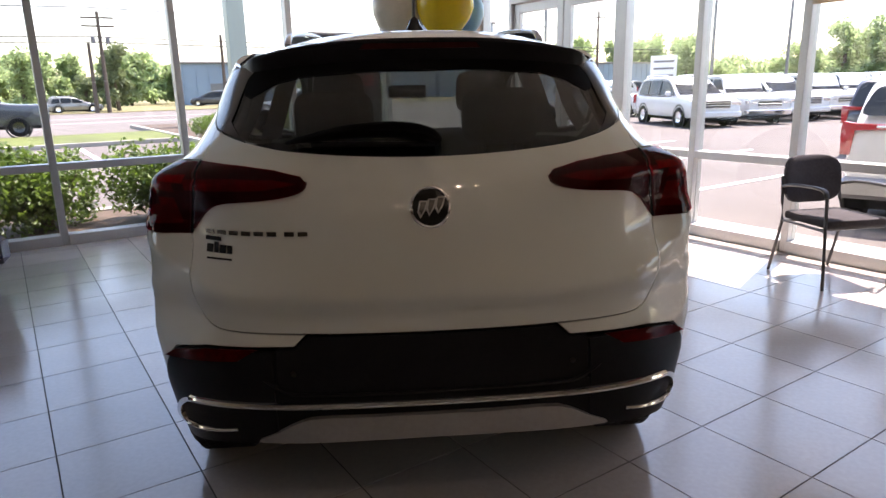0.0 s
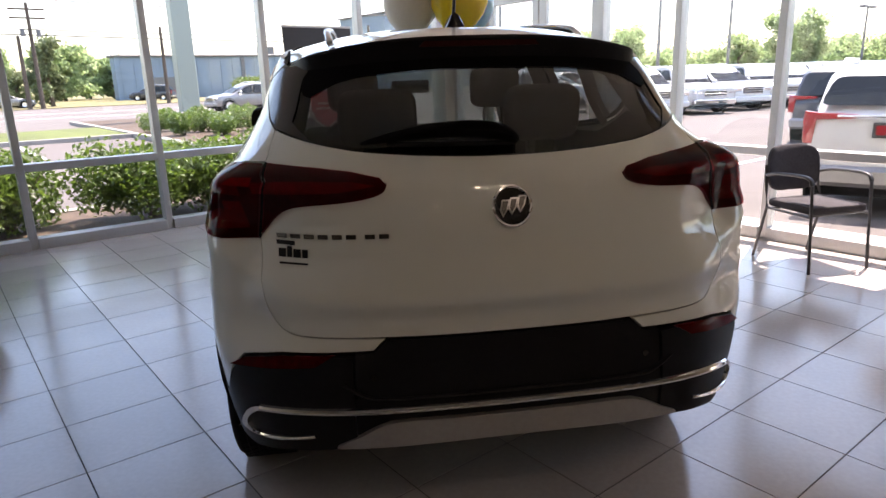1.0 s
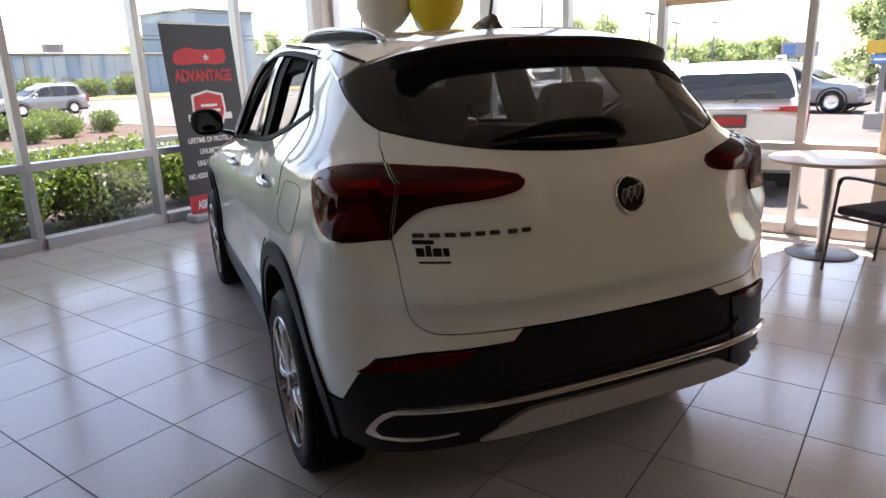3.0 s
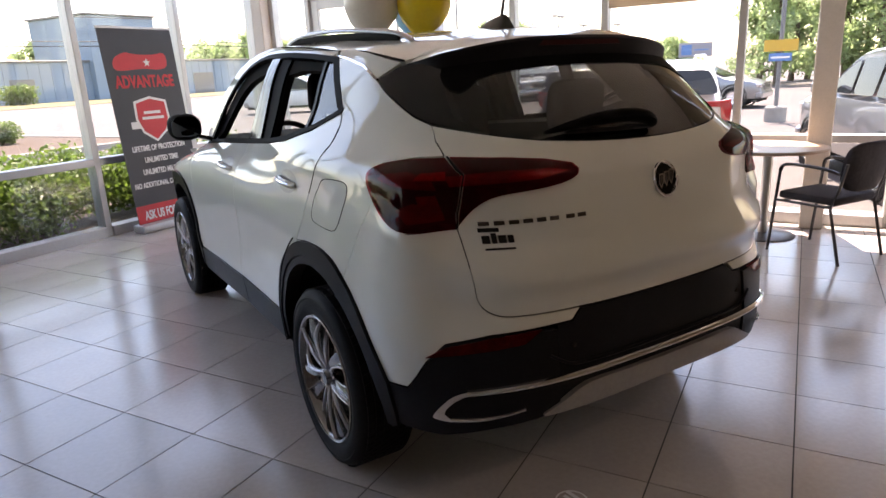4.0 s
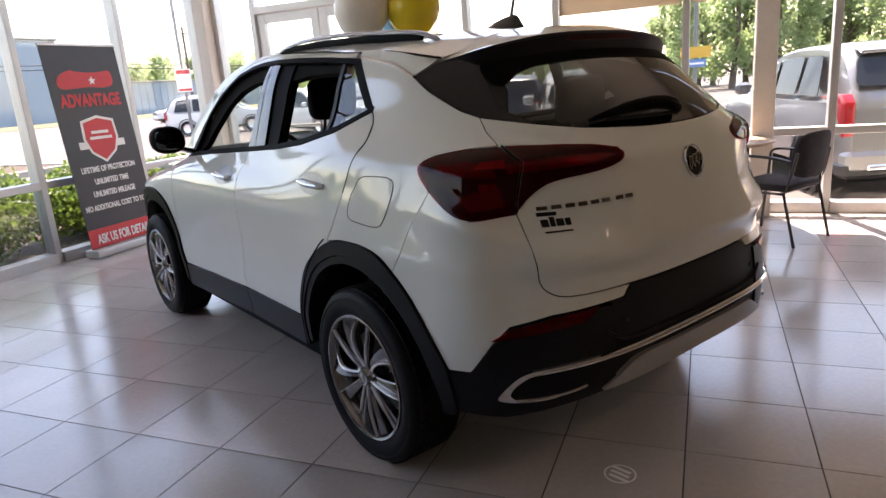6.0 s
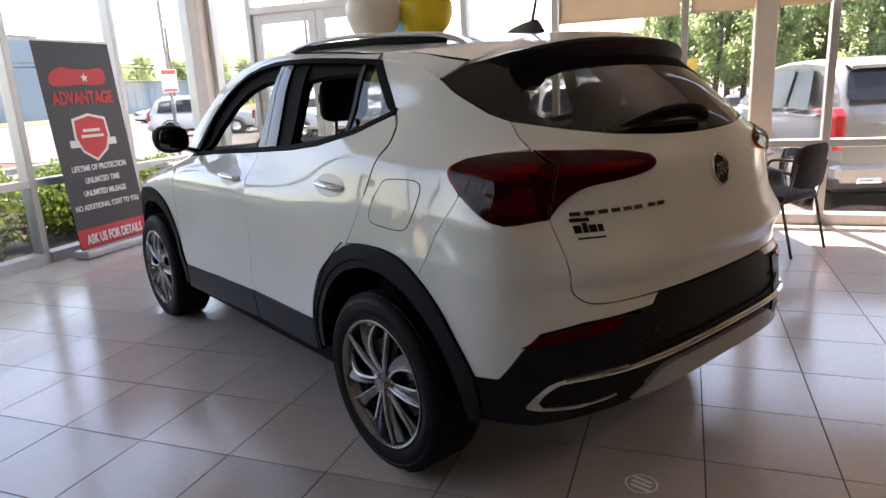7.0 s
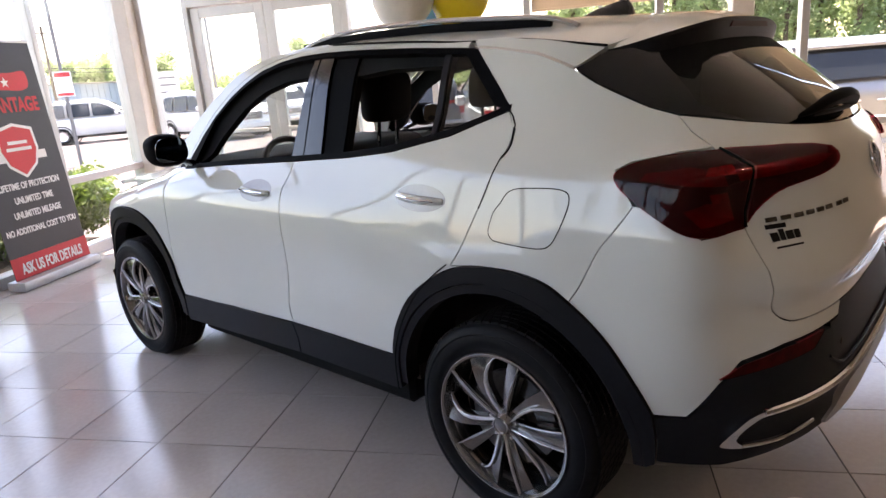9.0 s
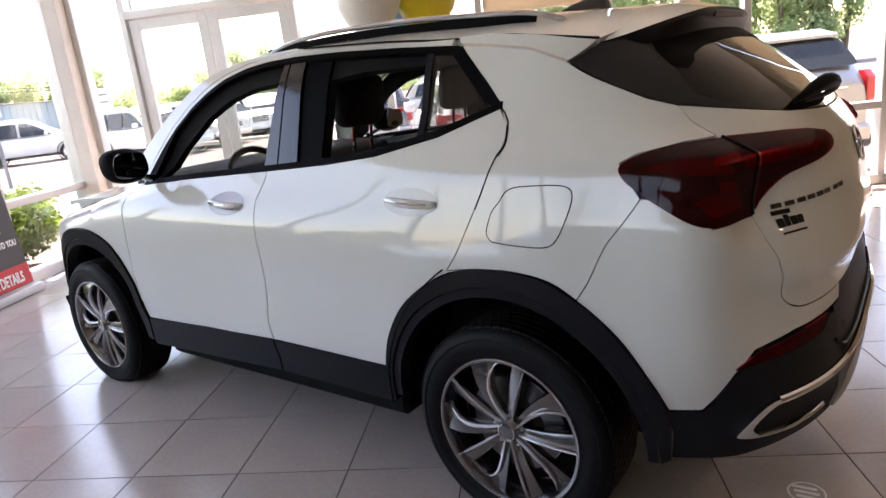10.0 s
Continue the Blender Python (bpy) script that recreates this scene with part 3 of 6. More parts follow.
for k in (-1, 1):
    # sheet metal
    panel("front_door", spline([Y(2.085, 0.44), Y(2.115, 0.53), Y(2.155, 0.68), Y(2.125, 0.90), Y(2.14, 1.04), Y(2.13, 1.10)], 4)
          + [Y(y, z - 0.012) for y, z in BELT[1:2]] + [Y(1.1, 1.16)]
          + spline([Y(1.125, 1.06), Y(1.11, 0.905), Y(1.112, 0.73), Y(1.135, 0.56), Y(1.115, 0.474)], 4), "pearl", suv, k, gap=0.002)
    panel("rear_door", [Y(1.1, 1.16)] + [Y(y, z - 0.012) for y, z in BELT[3:6]] + [Y(0.03, 1.335)]
          + spline([Y(-0.012, 1.285), Y(-0.012, 1.22), Y(0.016, 1.155), Y(0.062, 1.052), Y(0.127, 0.923), Y(0.168, 0.862)], 4)
          + list(reversed(REAR_OUT[:27]))
          + [Y(1.115, 0.474)] + list(reversed(spline([Y(1.125, 1.06), Y(1.11, 0.905), Y(1.112, 0.73), Y(1.135, 0.56)], 4))), "pearl", suv, k, gap=0.002)
    panel("quarter_panel", spline([Y(0.205, 1.535), Y(0.1, 1.43), Y(0.028, 1.346)], 4)
          + spline([Y(-0.012, 1.285), Y(-0.012, 1.22), Y(0.016, 1.155), Y(0.062, 1.052), Y(0.127, 0.923), Y(0.168, 0.862)], 4)
          + REAR_OUT[28:43] + [Y(-0.345, 0.969), Y(-0.418, 1.09), Y(-0.393, 1.135), Y(-0.367, 1.178), Y(-0.403, 1.199), Y(-0.5, 1.218), X(0.655, 1.222)]
          + [X(0.655, 1.26), X(0.641, 1.305)] + spline([Y(-0.40, 1.329), Y(-0.255, 1.398), Y(-0.175, 1.447)], 3)
          + spline([Y(-0.093, 1.479), Y(-0.018, 1.501), Y(0.1, 1.522), Y(0.205, 1.535)], 3), "pearl", suv, k, gap=0.0018, du=0.02, dv=0.02)
    part("door_gap", tube(strip(spline([Y(0.030, 1.340), Y(0.002, 1.312), Y(-0.012, 1.27), Y(-0.012, 1.22), Y(0.016, 1.155), Y(0.062, 1.052)], 5), k, -0.0005), 0.0027, 6), "dark", suv)
    panel("roof_side", spline([Y(0.205, 1.537), Y(0.1, 1.524), Y(-0.018, 1.503), Y(-0.093, 1.481), Y(-0.175, 1.449)], 3)
          + [Y(-0.245, 1.50), Y(-0.16, 1.52), Y(-0.05, 1.54), Y(0.1, 1.56), Y(0.23, 1.566)], "pearl", suv, k, thick=0.015)
    panel("front_wing", spline([Y(2.115, 0.53), Y(2.155, 0.68), Y(2.125, 0.90), Y(2.14, 1.04), Y(2.13, 1.10)], 4)
          + [Y(2.35, 1.065), Y(2.6, 1.02), Y(2.85, 0.975), Y(3.05, 0.93), Y(3.1, 0.72)] + list(reversed(spline(FRONT_OUT[1:9], 3))), "pearl", suv, k)
    panel("door_frame_top", [Y(y, z) for y, z in TOPS] + [Y(y, z) for y, z in reversed(SEAM)], "pearl", suv, k, thick=0.02, gap=0.001)
    panel("windscreen_pillar", [Y(y, z) for y, z in SEAM[3:]] + [Y(2.19, 1.12), Y(2.16, 1.225), Y(2.04, 1.325), Y(1.914, 1.414), Y(1.80, 1.484), Y(1.707, 1.534), Y(1.60, 1.574), Y(1.45, 1.603), Y(1.25, 1.618), Y(1.026, 1.620)],
          "pearl", suv, k, thick=0.03)
    panel("bumper_cover", [Y(-0.418, 1.09), Y(-0.345, 0.969)] + REAR_OUT[42:] + [Y(-0.581, 0.523), X(0.80, 0.625), X(0.762, 0.683), X(0.653, 0.707), X(0.395, 0.716), X(0.36, 0.748)]
          + spline([X(0.54, 0.751), X(0.62, 0.758), X(0.664, 0.795), X(0.68, 0.88), X(0.683, 1.018)], 4) + [Y(-0.557, 1.014), Y(-0.461, 1.088)], "pearl", suv, k, gap=0.001, du=0.016, dv=0.016)
    if k < 0:
        flap = panel("fuel_flap", FLAP, "pearl", suv, k, out=0.0006, gap=0.001, thick=0)
        part("flap_gap", tube(strip(FLAP, k, 0.0002), 0.0017, 6, closed=True), "dark", flap)
    # black mouldings and sill
    panel("rear_arch_moulding", REAR_OUT + [Y(-0.505, 0.40), Y(-0.499, 0.348)] + arc(0.0, ARCH_Z, 0.468, 183, 0, 48) + [Y(0.470, 0.334), Y(0.487, 0.332)],
          "clad", suv, k, out=0.012, thick=0.03)
    panel("rear_arch_lip", arc(0.0, ARCH_Z, 0.467, 183, 1, 48) + arc(0.0, ARCH_Z, 0.438, 1, 183, 48), "clad", suv, k, out=0.006, gap=0, thick=0.06)
    joint = [(0.541, 71), (0.522, 62), (0.505, 50), (0.492, 36), (0.486, 20), (0.486, 4), (0.492, -3)]
    part("moulding_joint", tube(strip([Y(r * math.cos(radians(q)), ARCH_Z + r * math.sin(radians(q))) for r, q in spline(joint, 4)], k, 0.0125), 0.0028, 6), "dark", suv)
    panel("front_arch_moulding", spline(FRONT_OUT, 8) + [Y(3.06, 0.34), Y(3.03, 0.32)] + arc(WHEELBASE, ARCH_Z, 0.468, 0, 184, 48) + [Y(2.12, 0.31), Y(2.10, 0.33)],
          "clad", suv, k, out=0.012, thick=0.03)
    panel("front_arch_lip", arc(WHEELBASE, ARCH_Z, 0.467, 0, 184, 48) + arc(WHEELBASE, ARCH_Z, 0.438, 184, 0, 48), "clad", suv, k, out=0.006, gap=0, thick=0.06)
    panel("sill", [Y(2.085, 0.42), Y(2.085, 0.438), Y(1.6, 0.465), Y(1.115, 0.474), Y(1.10, 0.40), Y(1.105, 0.33), Y(2.11, 0.29)], "clad", suv, k, out=0.008, thick=0.06)
    panel("sill", [Y(1.113, 0.474), Y(0.488, 0.476), Y(0.487, 0.324), Y(1.102, 0.33), Y(1.097, 0.40)], "clad", suv, k, out=0.008, thick=0.06)
    panel("rear_bumper_corner", [X(0.80, 0.622), Y(-0.581, 0.520), Y(-0.502, 0.512), Y(-0.505, 0.40), Y(-0.498, 0.352), X(0.76, 0.358), X(0.64, 0.398), X(0.52, 0.418), X(0.45, 0.425), X(0.45, 0.70), X(0.653, 0.703), X(0.762, 0.680)],
          "clad", suv, k, out=0.003, thick=0.03)
    panel("front_bumper", [Y(3.1, 0.72), Y(3.05, 0.93), Y(3.30, 0.86), Y(3.44, 0.70), Y(3.44, 0.35), Y(3.06, 0.34), Y(3.07, 0.50)], "pearl", suv, k)
    # glass
    panel("quarter_window", [Y(0.325, 1.262), Y(0.05, 1.345), Y(0.215, 1.515), Y(0.315, 1.525)], "tint_side", suv, k, out=-0.010, thick=0).visible_shadow = False
    panel("door_pillar_trim", [Y(1.134, 1.178), Y(1.048, 1.183), Y(1.048, 1.582), Y(1.085, 1.580)], "gloss_black", suv, k, out=-0.004, thick=0.02)
    panel("door_pillar_trim", [Y(1.044, 1.183), Y(0.928, 1.188), Y(0.953, 1.580), Y(1.044, 1.582)], "gloss_black", suv, k, out=-0.004, thick=0.02)
    panel("door_frame", [Y(0.926, 1.188), Y(0.80, 1.197), Y(0.808, 1.562), Y(0.951, 1.566)], "satin_black", suv, k, out=-0.014, thick=0.03)
    panel("window_divider", [Y(0.338, 1.250), Y(0.308, 1.262), Y(0.314, 1.535), Y(0.346, 1.540)], "clad", suv, k, out=-0.004, thick=0.02)
    panel("belt_moulding", [Y(y, z + 0.009) for y, z in BELT] + [Y(y, z - 0.011) for y, z in reversed(BELT)], "satin_black", suv, k, out=0.004, gap=0, thick=0.02)
    panel("window_surround", [Y(y, z) for y, z in TOPS] + [Y(1.99, 1.125), Y(1.94, 1.20)] + [Y(y, z - 0.022) for y, z in reversed(TOPS[:10])]
          + [Y(0.225, 1.500), Y(0.085, 1.352), Y(0.045, 1.338), Y(0.022, 1.346), Y(0.10, 1.43), Y(0.20, 1.536)], "satin_black", suv, k, out=0.001, gap=0.001, thick=0.02)
    panel("chrome_strip", spline([Y(0.21, 1.541), Y(0.1, 1.528), Y(-0.018, 1.507), Y(-0.093, 1.485), Y(-0.175, 1.452)], 4)
          + spline([Y(-0.175, 1.444), Y(-0.093, 1.477), Y(-0.018, 1.499), Y(0.1, 1.520), Y(0.21, 1.533)], 4), "chrome", suv, k, out=0.004, gap=0, thick=0.01)
    # tail lamps
    inner = [X(0.680, 1.02), X(0.672, 1.06), X(0.652, 1.12), X(0.632, 1.17), X(0.648, 1.217)] + list(reversed(TAIL_TOP)) + spline([X(0.328, 1.171), X(0.34, 1.148), X(0.38, 1.132), X(0.453, 1.120), X(0.575, 1.106), X(0.632, 1.075), X(0.676, 1.026)], 4)
    outer = [X(0.684, 1.02), X(0.676, 1.06), X(0.656, 1.12), X(0.636, 1.17), X(0.652, 1.217)] + spline([Y(-0.54, 1.217), Y(-0.49, 1.215), Y(-0.43, 1.203), Y(-0.385, 1.185), Y(-0.366, 1.165), Y(-0.378, 1.138), Y(-0.41, 1.106), Y(-0.464, 1.062), Y(-0.51, 1.029), Y(-0.55, 1.015), Y(-0.60, 1.012)], 4) + [X(0.686, 1.014)]
    for poly, glow in ((inner, [X(0.67, 1.17), X(0.55, 1.178), X(0.42, 1.176), X(0.36, 1.166), X(0.45, 1.150), X(0.67, 1.142)]),
                       (outer, [X(0.695, 1.17), Y(-0.52, 1.185), Y(-0.44, 1.172), Y(-0.43, 1.155), Y(-0.52, 1.145), X(0.695, 1.135)])):
        lamp = panel("tail_lamp", poly, "lamp_dark", suv, k, out=0.002, du=0.012, dv=0.012, label="smoked red wraparound tail lamp")
        panel("light_bar", glow, "lamp_red", lamp, k, out=0.0035, gap=0, thick=0, du=0.01, dv=0.01)
        panel("lens", poly, "lens", lamp, k, out=0.0065, gap=0.004, thick=0.0, bulge=0.005, du=0.008, dv=0.008).visible_shadow = False
        if poly is outer:
            panel("indicator", [X(0.70, 1.09), Y(-0.56, 1.10), Y(-0.52, 1.08), Y(-0.555, 1.04), X(0.70, 1.045)], "lamp_amber", lamp, k, out=0.0035, gap=0, thick=0, du=0.01, dv=0.01)
            panel("light_bar", [X(0.70, 1.12), Y(-0.565, 1.12), Y(-0.575, 1.09), X(0.70, 1.09)], "lamp_red", lamp, k, out=0.0035, gap=0, thick=0, du=0.01, dv=0.01)
            panel("bright_reflector", [X(0.665, 1.182), Y(-0.555, 1.180), Y(-0.55, 1.163), X(0.672, 1.160)], "lamp_bright", lamp, k, out=0.0042, gap=0, thick=0, du=0.01, dv=0.01, label="bright red reflector strip")
    panel("lamp_gasket", [X(0.6805, 1.02), X(0.6725, 1.06), X(0.6525, 1.12), X(0.6325, 1.17), X(0.6485, 1.217), X(0.6515, 1.217), X(0.6355, 1.17), X(0.6555, 1.12), X(0.6755, 1.06), X(0.6835, 1.02)], "satin_black", suv, k, out=0.0075, gap=0, thick=0.009, du=0.01, dv=0.012)
    ref = panel("reflector", [X(0.80, 0.640), X(0.76, 0.676), X(0.653, 0.700), X(0.50, 0.706), X(0.56, 0.668), X(0.729, 0.648)], "lamp_red", suv, k, out=0.0050, label="red bumper reflector", thick=0.01)
    panel("lens", [X(0.80, 0.640), X(0.76, 0.676), X(0.653, 0.700), X(0.50, 0.706), X(0.56, 0.668), X(0.729, 0.648)], "lens_dark", ref, k, out=0.0075, thick=0.003).visible_shadow = False

# tailgate, lower bumper, glass
GLASS_LOW = [X(0.0, 1.233), X(0.12, 1.235), X(0.245, 1.241), X(0.407, 1.254), X(0.533, 1.276), X(0.641, 1.305)]
panel("tailgate", GLASS_LOW + [X(0.655, 1.26), X(0.655, 1.222)] + spline([X(0.683, 1.018), X(0.68, 0.88), X(0.664, 0.795), X(0.62, 0.758), X(0.54, 0.751)], 5) + [X(0.36, 0.750), X(0.0, 0.745)],
      "pearl", suv, both=True, du=0.02, dv=0.014)
panel("rear_bumper", [X(0.0, 0.742), X(0.355, 0.746), X(0.395, 0.712), X(0.45, 0.71), X(0.45, 0.55), X(0.0, 0.55)], "clad", suv, out=-0.003, both=True, thick=0.05)
panel("bumper_ledge", [X(0.0, 0.58), X(0.45, 0.58), X(0.60, 0.57), X(0.60, 0.40), X(0.52, 0.436), X(0.0, 0.446)], "clad", suv, out=-0.006, both=True, thick=0.03)
panel("skid_plate", [X(0.0, 0.512), X(0.30, 0.514), X(0.36, 0.510), X(0.40, 0.496), X(0.45, 0.468), X(0.51, 0.440), X(0.515, 0.431), X(0.50, 0.427), X(0.0, 0.434)], "satin", suv, out=0.012, both=True, label="satin silver skid plate", thick=0.05)
panel("rear_window", GLASS_LOW[:5] + [X(0.60, 1.295), X(0.56, 1.45), X(0.53, 1.505), X(0.0, 1.53)], "tint", suv, out=-0.004, both=True, thick=0, dv=0.03).visible_shadow = False
# printed edge of the glass, widened by the spoiler's shade drawn as black
panel("window_band", [X(0.0, 1.53), X(0.53, 1.505), X(0.56, 1.45), X(0.553, 1.405), X(0.53, 1.398), X(0.50, 1.412), X(0.46, 1.436), X(0.38, 1.455), X(0.2, 1.468), X(0.0, 1.472)], "satin_black", suv, out=-0.001, both=True, gap=0, thick=0.002, dv=0.02, label="black print and spoiler shade at the top of the rear window")
for k in (-1, 1):
    panel("window_fin", [X(0.533, 1.277), X(0.641, 1.306), Y(-0.40, 1.330), Y(-0.255, 1.399), Y(-0.175, 1.449), Y(-0.25, 1.492), X(0.50, 1.495), X(0.52, 1.49), X(0.55, 1.45), X(0.585, 1.33)], "gloss_black", suv, k, out=0.0)
    bar = tube(strip(spline([X(0.0, 0.548), X(0.25, 0.549), X(0.5, 0.547), X(0.64, 0.541), X(0.72, 0.532)], 6), k, 0.010), 0.0105, 8)
    bar = part("chrome_bar", bar, "chrome", suv, "bright chrome bumper bar", smooth=True)
    panel("bar_end", spline([X(0.69, 0.543), X(0.735, 0.532), X(0.762, 0.508), X(0.786, 0.452), X(0.782, 0.434), X(0.75, 0.430), X(0.752, 0.440), X(0.766, 0.458), X(0.757, 0.490), X(0.728, 0.521), X(0.69, 0.530)], 2, True), "chrome", bar, k, out=0.014, gap=0, thick=0.02, dv=0.02, bulge=0.004)
    part("exhaust_trim", tube(strip(spline([X(0.752, 0.437), X(0.70, 0.442), X(0.63, 0.453), X(0.57, 0.466)], 6), k, 0.010), [0.008] * 10 + [0.006] * 9, 8), "chrome", suv, "thin chrome exhaust trim", smooth=True)
    part("recess_lip", tube(strip(spline([X(0.0, 0.575), X(0.36, 0.578), X(0.42, 0.585), X(0.485, 0.622)], 5), k, 0.003), 0.007, 8, flat=0.7), "clad", suv, smooth=True)
    part("parking_sensor", lathe([(0.0, 0.003), (0.009, 0.002), (0.010, 0.0)], 12), "gloss_black", suv, m=Matrix.Translation((0.40 * k, skin(s_of_x(0.40, 0.64), 0.64)[1] - 0.002, 0.64)) @ pose(0, 0, 0, 90, 0, 0))

# roof and bonnet
def roof_z(x, y):
    return at(ROOF, y) - (0.072 + 0.10 * max(0.05 - y, 0) - 0.038 * min(max((y - 0.3) / 0.7, 0), 1)) * (abs(x) / 0.60) ** 2.6


def roof_place(x, y):
    return (x, y, roof_z(x, y))


def roof_edge(y):
    """Half width at which the roof meets the sides."""
    return float(np.interp(y, [-0.5, -0.25, 0.05, 0.2, 1.0, 1.3, 1.6, 1.75], [0.56, 0.594, 0.610, 0.612, 0.588, 0.572, 0.55, 0.54]))


ys = np.linspace(-0.245, 1.56, 15)
front = [(x, 1.56 + 0.20 * (1 - (x / 0.56) ** 2)) for x in np.linspace(0.5, -0.5, 11)]
bm = sheet([(roof_edge(y), y) for y in ys] + front + [(-roof_edge(y), y) for y in reversed(ys)] + [(-0.53, -0.29), (0.53, -0.29)], roof_place, 0.08, 0.1, 0.02)
face_out(bm, (0, 1, 0.5))
part("roof", returned(bm, 0.03), "pearl", suv, smooth=True)


def hood_place(x, y):
    return (x, y, 1.075 - 0.028 * (y - 2.3) - 0.11 * max(y - 2.6, 0) ** 2 * 1.2 - 0.06 * (x / 0.75) ** 2)


bm = sheet([(0.70, 2.3), (0.72, 2.7), (0.68, 3.1), (0.55, 3.32), (0.3, 3.42), (0, 3.45), (-0.3, 3.42), (-0.55, 3.32), (-0.68, 3.1), (-0.72, 2.7), (-0.70, 2.3)], hood_place, 0.1, 0.1, 0.02)
face_out(bm, (0, 2.7, 0.5))
part("bonnet", returned(bm, 0.02), "pearl", suv, smooth=True)


def shield_place(x, v):
    """The windscreen, v from its foot to its top."""
    y = 2.61 - 0.80 * v - 0.22 * (x / 0.66) ** 2
    return (x, y, 1.08 + 0.50 * v - 0.02 * (x / 0.6) ** 2)


bm = sheet([(0.70, 0.0), (0.55, 1.0), (-0.55, 1.0), (-0.70, 0.0)], shield_place, 0.1, 0.1, 0)
part("windscreen", bm, "clear", suv, smooth=True).visible_shadow = False

# spoiler with a dark underside, and its lamp
def spoiler_section(x):
    k = min(abs(x) / 0.585, 1)
    top = roof_z(x, -0.30) + 0.001
    lip_y = -0.452 + 0.118 * k ** 4
    lip_z = 1.568 - 0.060 * k ** 2.6
    drop = 0.078 + 0.052 * min(max((k - 0.62) / 0.36, 0), 1) ** 2
    inner = -0.36 + 0.10 * k ** 3
    rows = [(-0.265, roof_z(x, -0.265) + 0.002), (-0.29, top), (-0.36 + 0.06 * k ** 3, top - 0.004), (lip_y, lip_z), (lip_y - 0.006, lip_z - 0.010), (lip_y + 0.012, lip_z - drop), (inner, lip_z - drop - 0.004 - 0.02 * (1 - k)), (inner + 0.08, 1.53 - 0.04 * k ** 2)]
    # the ends run out into the fins beside the rear window
    w = min(max((abs(x) - 0.535) / 0.063, 0), 1) ** 1.7
    return [(y + (-0.258 - y) * w, z + (1.494 - z) * w) for y, z in rows]


for name, rows, mat in (("spoiler", (0, 1, 2, 3), "pearl"), ("spoiler_lip", (3, 4, 5), "clad"), ("spoiler_underside", (5, 6, 7), "satin_black")):
    bm = bmesh.new()
    xs = [math.copysign(0.598 * (1 - (1 - abs(u)) ** 1.25), u) for u in np.linspace(-1, 1, 57)]
    grid = [[bm.verts.new((x, *spoiler_section(x)[i])) for i in rows] for x in xs]
    for a, b in zip(grid, grid[1:]):
        for i in range(len(rows) - 1):
            bm.faces.new((a[i], b[i], b[i + 1], a[i + 1]))
    bmesh.ops.remove_doubles(bm, verts=bm.verts[:], dist=0.0002)
    bmesh.ops.recalc_face_normals(bm, faces=bm.faces[:])
    part(name, bm, mat, suv, smooth=True)
part("brake_lamp", prism([(-0.19, 0), (0.19, 0), (0.175, 0.017), (-0.175, 0.017)], 0.012, lambda u, v, w: (u, -0.460 + 0.25 * abs(u) ** 3 + w * 0.6, 1.535 + v)), "brake", suv, "slim dark red high brake lamp")

# wheels
def spoke(a, ridge, wide):
    """One alloy spoke at angle a: a blade that widens to the rim, or the bright edge along it."""
    c, s = math.cos(a), math.sin(a)
    bend = 0.014 if wide else 0.0
    def place(u, v, w):
        k = min(u / 0.24, 1)
        v += bend * math.sin(math.pi * k) * k
        tilt = 0.35 * v if wide else -0.25 * v
        return (w - 0.022 * (1 - k) ** 2 + 0.010 * math.sin(math.pi * k) + tilt, u * c - v * s, u * s + v * c)
    low = [(0.036, -0.013), (0.08, -0.012), (0.12, -0.014), (0.155, -0.019), (0.185, -0.030), (0.208, -0.047), (0.222, -0.066), (0.229, -0.090)] if wide else \
          [(0.036, -0.011), (0.08, -0.012), (0.12, -0.015), (0.16, -0.019), (0.20, -0.023), (0.245, -0.028)]
    high = [(u, 0.011 + 0.015 * (u / 0.24)) for u in (0.245, 0.20, 0.16, 0.12, 0.08, 0.036)]
    if wide:
        high = [(0.240, -0.060), (0.245, -0.030)] + high
    if ridge:
        span = 0.0075 if wide else 0.003
        edge = [(u, v + span * (0.7 + 0.5 * math.sin(math.pi * u / 0.25))) for u, v in reversed(low)]
        return prism(low + edge, 0.012, lambda u, v, w: place(u, v, w + 0.024), None, 0.0015)
    return prism(low + high, 0.030, place, None, 0.003)


def settle(bm, m):
    """Flattens a tyre where it bears on the floor."""
    low = (0.002 - m.translation.z) / m.to_scale().z
    for v in bm.verts:
        v.co.z = max(v.co.z, low)
    return bm


